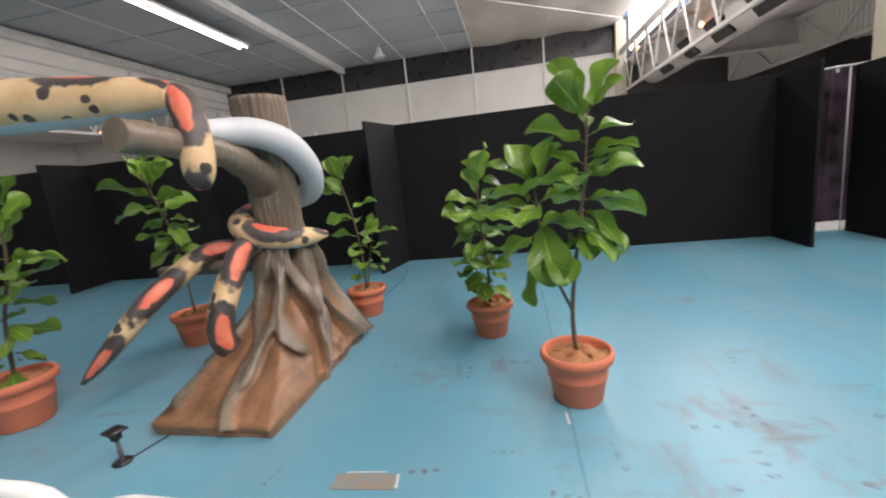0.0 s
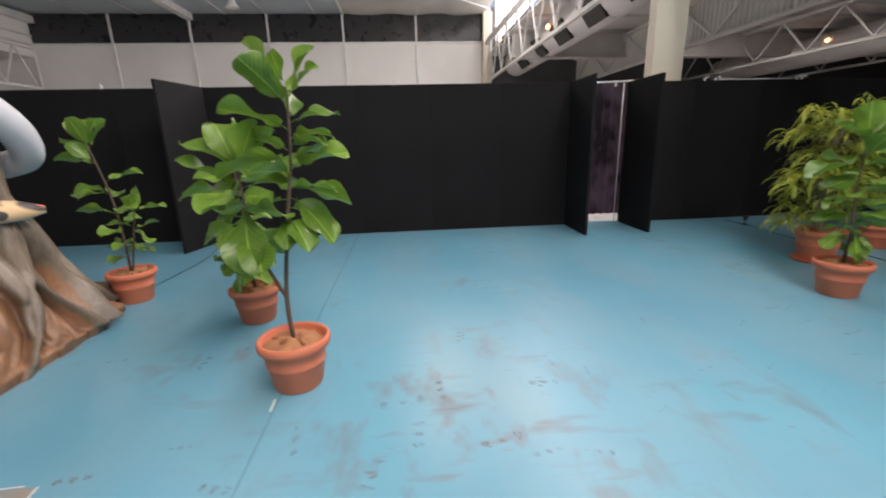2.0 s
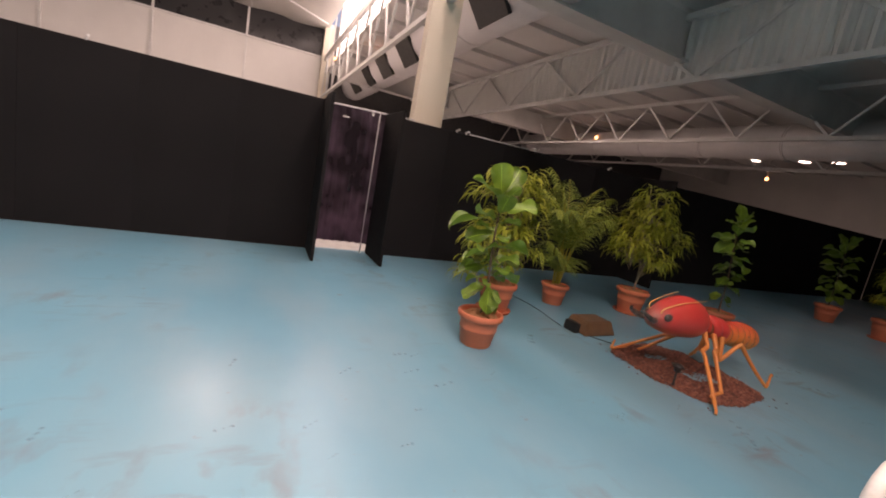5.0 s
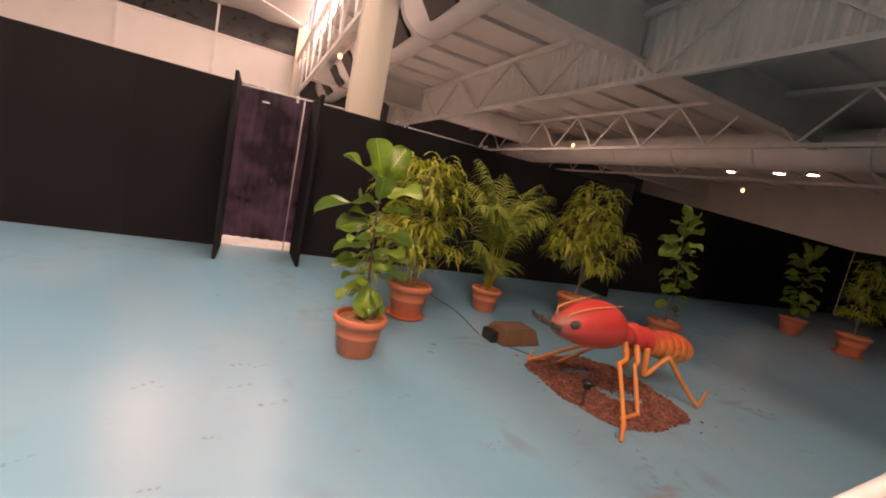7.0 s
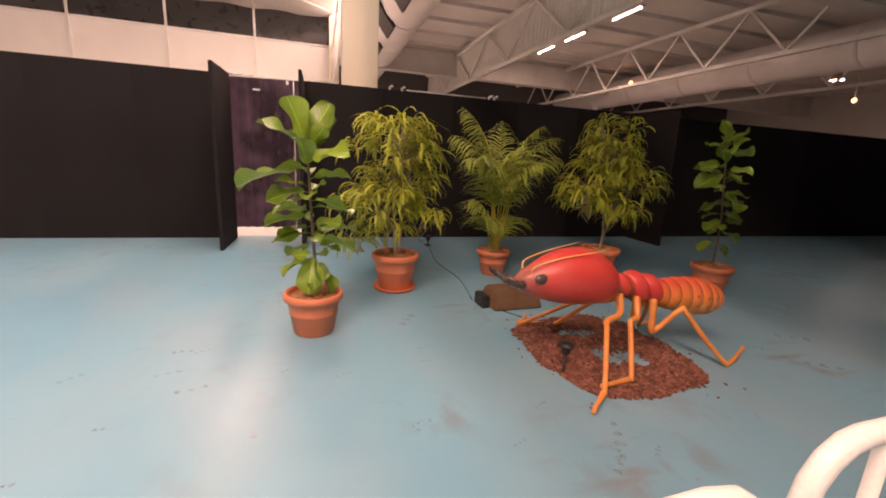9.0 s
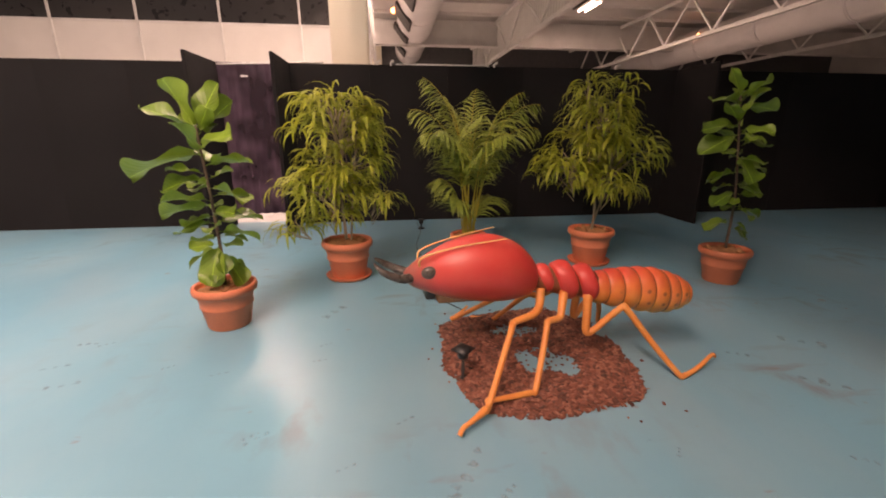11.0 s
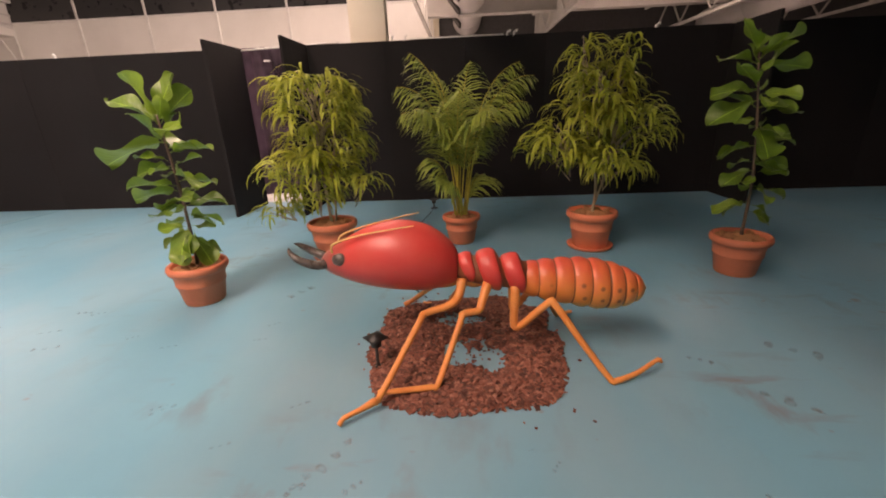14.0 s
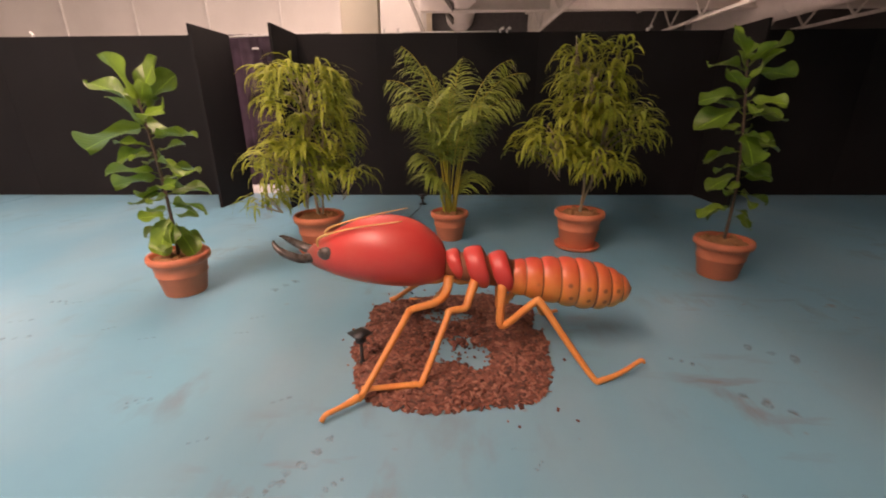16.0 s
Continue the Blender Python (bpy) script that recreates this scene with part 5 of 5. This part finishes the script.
def base_radius(a):
    """Distance from the trunk's axis to the foot's outline in the direction a."""
    d = (math.cos(a), math.sin(a))
    best = 0.6
    for (x0, y0), (x1, y1) in zip(FOOT, FOOT[1:] + FOOT[:1]):
        ex, ey, px, py = x1 - x0, y1 - y0, x0 - CX, y0 - CY
        det = ex * d[1] - ey * d[0]
        if abs(det) > 1e-9:
            r = (ex * py - ey * px) / det
            u = (d[0] * py - d[1] * px) / det
            if r > 0 and -1e-6 <= u <= 1 + 1e-6:
                best = r
    return best


def stump_radius(a, z):
    nr = 0.20 if z < 1.2 else 0.20 + 0.012 * min(1, (z - 1.2) / 0.9)
    # the flare starts lower under the side branch
    f = max(0.0, 1 - z / (1.22 - 0.44 * max(0.0, math.cos(a - radians(205)))))
    return nr + (base_radius(a) - nr) * (0.17 * f + 0.83 * f ** 2.6)


def stump_axis(z):
    f = max(0.0, (z - 0.7) / 1.6)
    return CX + 0.06 * f, CY - 0.11 * f


# raised roots: direction at the top and at the foot, width, height, how far down they reach
ROOTS = ((-128, -140, 0.07, 0.07, 0.0), (-104, -106, 0.075, 0.075, 0.10), (-96, -90, 0.055, 0.07, 0.16), (-84, -69, 0.06, 0.06, 0.02), (-62, -58, 0.05, 0.05, 0.22), (-50, -38, 0.065, 0.08, 0.0), (-24, -27, 0.05, 0.06, 0.12),
         (-14, 2, 0.06, 0.06, 0.0), (20, 34, 0.07, 0.07, 0.0), (60, 70, 0.07, 0.07, 0.0), (110, 118, 0.07, 0.07, 0.0), (150, 158, 0.07, 0.07, 0.0), (196, 204, 0.07, 0.07, 0.0))


def root_field(a, z, r):
    """How much of a raised root lies at direction a and height z, 0 to 1, and its height."""
    best, rise, dip = 0.0, 0.0, 0.0
    u = max(0.0, 1 - z / 0.95)
    for i, (d0, d1, wide, high, end) in enumerate(ROOTS):
        c = radians(d0 + (d1 - d0) * u + 12.0 * math.sin(5.0 * u + i * 2.3))
        d = abs((a - c + math.pi) % (2 * math.pi) - math.pi) * r
        w = 0.88 * wide * (1.0 + 0.28 * math.sin(7 * u + i)) * (0.75 + 0.5 * (1 - u))
        s = math.exp(-(d / w) ** 4) * min(1.0, max(0.0, (z - end) / 0.07 + (1.0 if end == 0.0 else 0.0)))
        dip = min(dip, -0.030 * math.exp(-((d - 1.75 * w) / (0.55 * w)) ** 2) * (1 if z > end else 0))
        if s > best:
            best, rise = s, high
    return best, rise, dip * (1 - best)


bm = B()
uvl = bm.loops.layers.uv.verify()
NA, NZ = 320, 90
rings, share = [], {}
for j in range(NZ + 1):
    z = 2.31 * (j / NZ) ** 1.5
    row = []
    ax_, ay_ = stump_axis(z)
    for k in range(NA):
        a = 2 * math.pi * k / NA
        f = max(0.0, 1 - z / 1.22)
        q = Vector((math.cos(a), math.sin(a), 0))
        r0 = stump_radius(a, max(0.0, z - 0.075))
        s, high, dip = root_field(a, z, r0)
        fade = min(1.0, 4 * f)
        lump = (1.9 * high * (s - 0.35) + 1.3 * dip) * fade + 0.085 * noise.noise(Vector((q.x * 2.6, q.y * 2.6, z * 2.6))) * (0.10 + f) + 0.014 * noise.noise(Vector((q.x * 7, q.y * 7, z * 1.5))) + 0.012 * noise.noise(Vector((q.x * 14, q.y * 14, z * 7))) * s
        if z < 0.075:
            lump = lump * 0.25 - 0.02 * (1 - z / 0.075)
        r = r0 + lump
        v = bm.verts.new((ax_ + r * q.x, ay_ + r * q.y, z))
        share[v] = min(1.0, max(s, (z - 0.50) / 0.3))
        row.append(v)
    rings.append(row)
for a, b in zip(rings, rings[1:]):
    for k in range(NA):
        f = bm.faces.new((a[k], a[(k + 1) % NA], b[(k + 1) % NA], b[k]))
        f.smooth = True
        for lp in f.loops:
            lp[uvl].uv = (share[lp.vert], 0.0)
bm.faces.new(rings[0][::-1])
for lp in bm.faces.new(rings[-1]).loops:
    lp[uvl].uv = (1.0, 0.0)
bark_from = len(bm.faces)
# upper branch towards the barrier, and the lower branch
tube(bm, [tuple(float(v) for v in q[:3]) + (float(q[3]) * (1 + 0.06 * math.sin(i * 1.3)),) for i, q in enumerate(spline([(-2.03, 3.62, 1.52, 0.17), (-1.99, 3.32, 1.70, 0.125), (-1.96, 2.95, 1.83, 0.098), (-1.97, 2.55, 1.885, 0.090), (-1.99, 2.16, 1.915, 0.098)], 7))], 18)
tube(bm, spline([(-2.05, 3.60, 0.88, 0.13), (-2.30, 3.45, 0.94, 0.09), (-2.60, 3.32, 0.95, 0.07), (-2.97, 3.20, 0.93, 0.055)], 5), 14)
bm.faces.ensure_lookup_table()
for f in bm.faces[bark_from:]:
    for lp in f.loops:
        lp[uvl].uv = (1.0, 0.0)
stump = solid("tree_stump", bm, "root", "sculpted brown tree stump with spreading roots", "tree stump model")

bm = B()
# thick body coming in over the branch and hooking down
tube(bm, spline([(-6.2, 2.2, 2.48, 0.20), (-4.2, 2.35, 2.31, 0.195), (-3.17, 2.50, 2.25, 0.175), (-2.5, 2.60, 2.22, 0.145), (-2.14, 2.66, 2.20, 0.118), (-2.02, 2.67, 2.18, 0.09)], 8), 22, mat=2, up=(0.1, -0.35, 1))
tube(bm, spline([(-2.14, 2.70, 2.20, 0.085), (-2.00, 2.68, 2.17, 0.098), (-1.91, 2.63, 2.02, 0.098), (-1.88, 2.60, 1.84, 0.100), (-1.88, 2.58, 1.70, 0.095), (-1.92, 2.62, 1.62, 0.06)], 8), 22, up=(0.8, -0.7, 0.4))
# pale coil round the trunk
tube(bm, spline([(-2.04, 2.75, 1.99, 0.06), (-1.98, 2.95, 1.99, 0.09), (-1.87, 3.22, 1.99, 0.112), (-1.76, 3.48, 1.90, 0.12), (-1.745, 3.76, 1.70, 0.115), (-1.86, 3.96, 1.50, 0.105), (-2.1, 4.0, 1.42, 0.10)], 8), 20, mat=1)
# middle coil with the head
tube(bm, spline([(-2.12, 3.86, 1.40, 0.09), (-2.28, 3.64, 1.36, 0.095), (-2.27, 3.40, 1.27, 0.10), (-2.08, 3.36, 1.17, 0.10), (-1.86, 3.44, 1.12, 0.092), (-1.73, 3.60, 1.105, 0.075), (-1.65, 3.73, 1.095, 0.03)], 8), 20, up=(0, -0.8, 0.6))
# body hanging down to the roots
tube(bm, spline([(-2.15, 3.42, 1.12, 0.085), (-2.20, 3.25, 1.06, 0.096), (-2.24, 3.10, 0.85, 0.102), (-2.28, 2.98, 0.62, 0.102), (-2.29, 2.95, 0.42, 0.10), (-2.24, 3.05, 0.28, 0.10), (-2.15, 3.30, 0.28, 0.09)], 8), 20, up=(0.6, -1, 0.2))
# tail over the lower branch
tube(bm, spline([(-2.30, 3.50, 1.00, 0.08), (-2.45, 3.38, 1.07, 0.09), (-2.56, 3.22, 1.05, 0.088), (-2.63, 2.95, 0.92, 0.086), (-2.70, 2.73, 0.78, 0.082), (-2.85, 2.60, 0.58, 0.072), (-3.00, 2.52, 0.41, 0.048), (-3.11, 2.48, 0.30, 0.02)], 8), 18, up=(0.5, -0.8, 0.6))
solid("snake_sculpture", bm, ["snake", "belly", "snake_body"], "painted python model in tan, black and red, coiled on the stump", "snake model")

# small taped patch in the floor paint
bm = B()
box(bm, -0.17, 0.17, -0.055, 0.055, 0.0, 0.002)
solid("floor_patch", bm, "stain", "grey-brown taped patch on the blue floor", "patch", "structure", m=pose(-0.79, 1.97, 0.002, 0, 0, 2))
for x, y, a, b, turn in ((-0.615, 1.98, 0.006, 0.05, 8), (-0.80, 2.035, 0.11, 0.004, 3)):
    bm = B()
    box(bm, -a, a, -b, b, 0.0, 0.0015)
    solid("tape_strip", bm, "white_steel", "strip of pale tape along the floor patch", "tape", "structure", m=pose(x, y, 0.0045, 0, 0, turn))
solid("tape_strip", box(B(), -0.007, 0.007, -0.06, 0.06, 0.0, 0.0015), "white_steel", "short white tape mark along the floor joint", "tape", "structure", m=pose(0.30, 2.53, 0.0045, 0, 0, 3))

# places where the blue paint is worn or marked
rnd = random.Random(77)


def scuffs(name, mat, label, marks, grow, turn):
    """Ragged flat marks (x, y, length), each made of a few slivers."""
    bm_ = B()
    for x, y, ln in marks:
        a = radians(turn(x) + rnd.uniform(-16, 16))
        for i in range(3):
            l, w = ln * rnd.uniform(0.22, 0.30), ln * grow * rnd.uniform(0.25, 0.6)
            d = (i - 1) * ln * 0.52
            cx, cy = x + d * math.cos(a), y + d * math.sin(a)
            ph = rnd.uniform(0, 50)
            vs = []
            for k in range(14):
                q = 2 * math.pi * k / 14
                r = 1 + 0.75 * noise.noise(Vector((math.cos(q) * 1.6 + ph, math.sin(q) * 1.6, ph)))
                u, v = l * 0.5 * r * math.cos(q), w * 0.5 * r * math.sin(q)
                vs.append(bm_.verts.new((cx + u * math.cos(a) - v * math.sin(a), cy + u * math.sin(a) + v * math.cos(a), 0.003)))
            bm_.faces.new(vs)
    solid(name, bm_, mat, label, "floor wear", "stuff")


scuffs("worn_paint", "worn", "brown worn patches in the blue floor paint",
       ((6.88, 2.01, 0.16), (6.79, 1.90, 0.12), (6.74, 1.81, 0.12), (7.00, 1.85, 0.07), (9.40, 2.81, 0.22), (8.82, 2.72, 0.10), (9.06, 2.36, 0.20), (8.64, 1.81, 0.08), (7.84, 1.96, 0.05), (4.60, 2.90, 0.14),
        (2.00, 2.56, 0.14), (3.13, 3.33, 0.08), (4.08, 2.27, 0.06), (3.41, 1.68, 0.08), (4.41, 3.42, 0.10), (1.17, 2.17, 0.16), (1.61, 2.07, 0.18), (0.94, 1.92, 0.16), (1.97, 2.57, 0.09),
        (0.22, 1.92, 0.12), (-0.08, 2.22, 0.09), (-0.49, 2.06, 0.12), (1.57, 3.28, 0.08), (-0.36, 3.12, 0.14), (-1.33, 1.98, 0.10), (6.06, 3.75, 0.20), (4.29, 2.60, 0.07)), 0.75,
       lambda x: 55 if 6 < x < 8 else (-35 if x > 8 else 80 * (int(x * 10) % 2)))
scuffs("floor_stains", "grime", "grey rubbed marks on the blue floor",
       ((6.06, 2.99, 0.07), (5.87, 2.30, 0.10), (6.32, 2.06, 0.07), (6.59, 2.34, 0.08), (6.07, 3.20, 0.07), (4.41, 3.12, 0.12), (4.54, 3.40, 0.08), (3.89, 3.16, 0.10), (3.57, 2.54, 0.08), (3.65, 2.25, 0.05),
        (3.12, 2.57, 0.08), (2.33, 2.65, 0.08), (2.12, 2.82, 0.10), (1.53, 3.27, 0.14), (2.58, 2.20, 0.07), (1.82, 1.96, 0.12), (2.07, 1.93, 0.12), (0.51, 2.21, 0.18), (1.33, 2.56, 0.16), (1.09, 2.46, 0.22),
        (-0.02, 3.29, 0.20), (-1.04, 3.24, 0.10), (5.84, 2.32, 0.07), (5.47, 2.91, 0.08), (5.12, 3.03, 0.06), (7.75, 2.05, 0.03)), 0.55,
       lambda x: 25 if x > 2.5 else 90 * (int(x * 10) % 2))
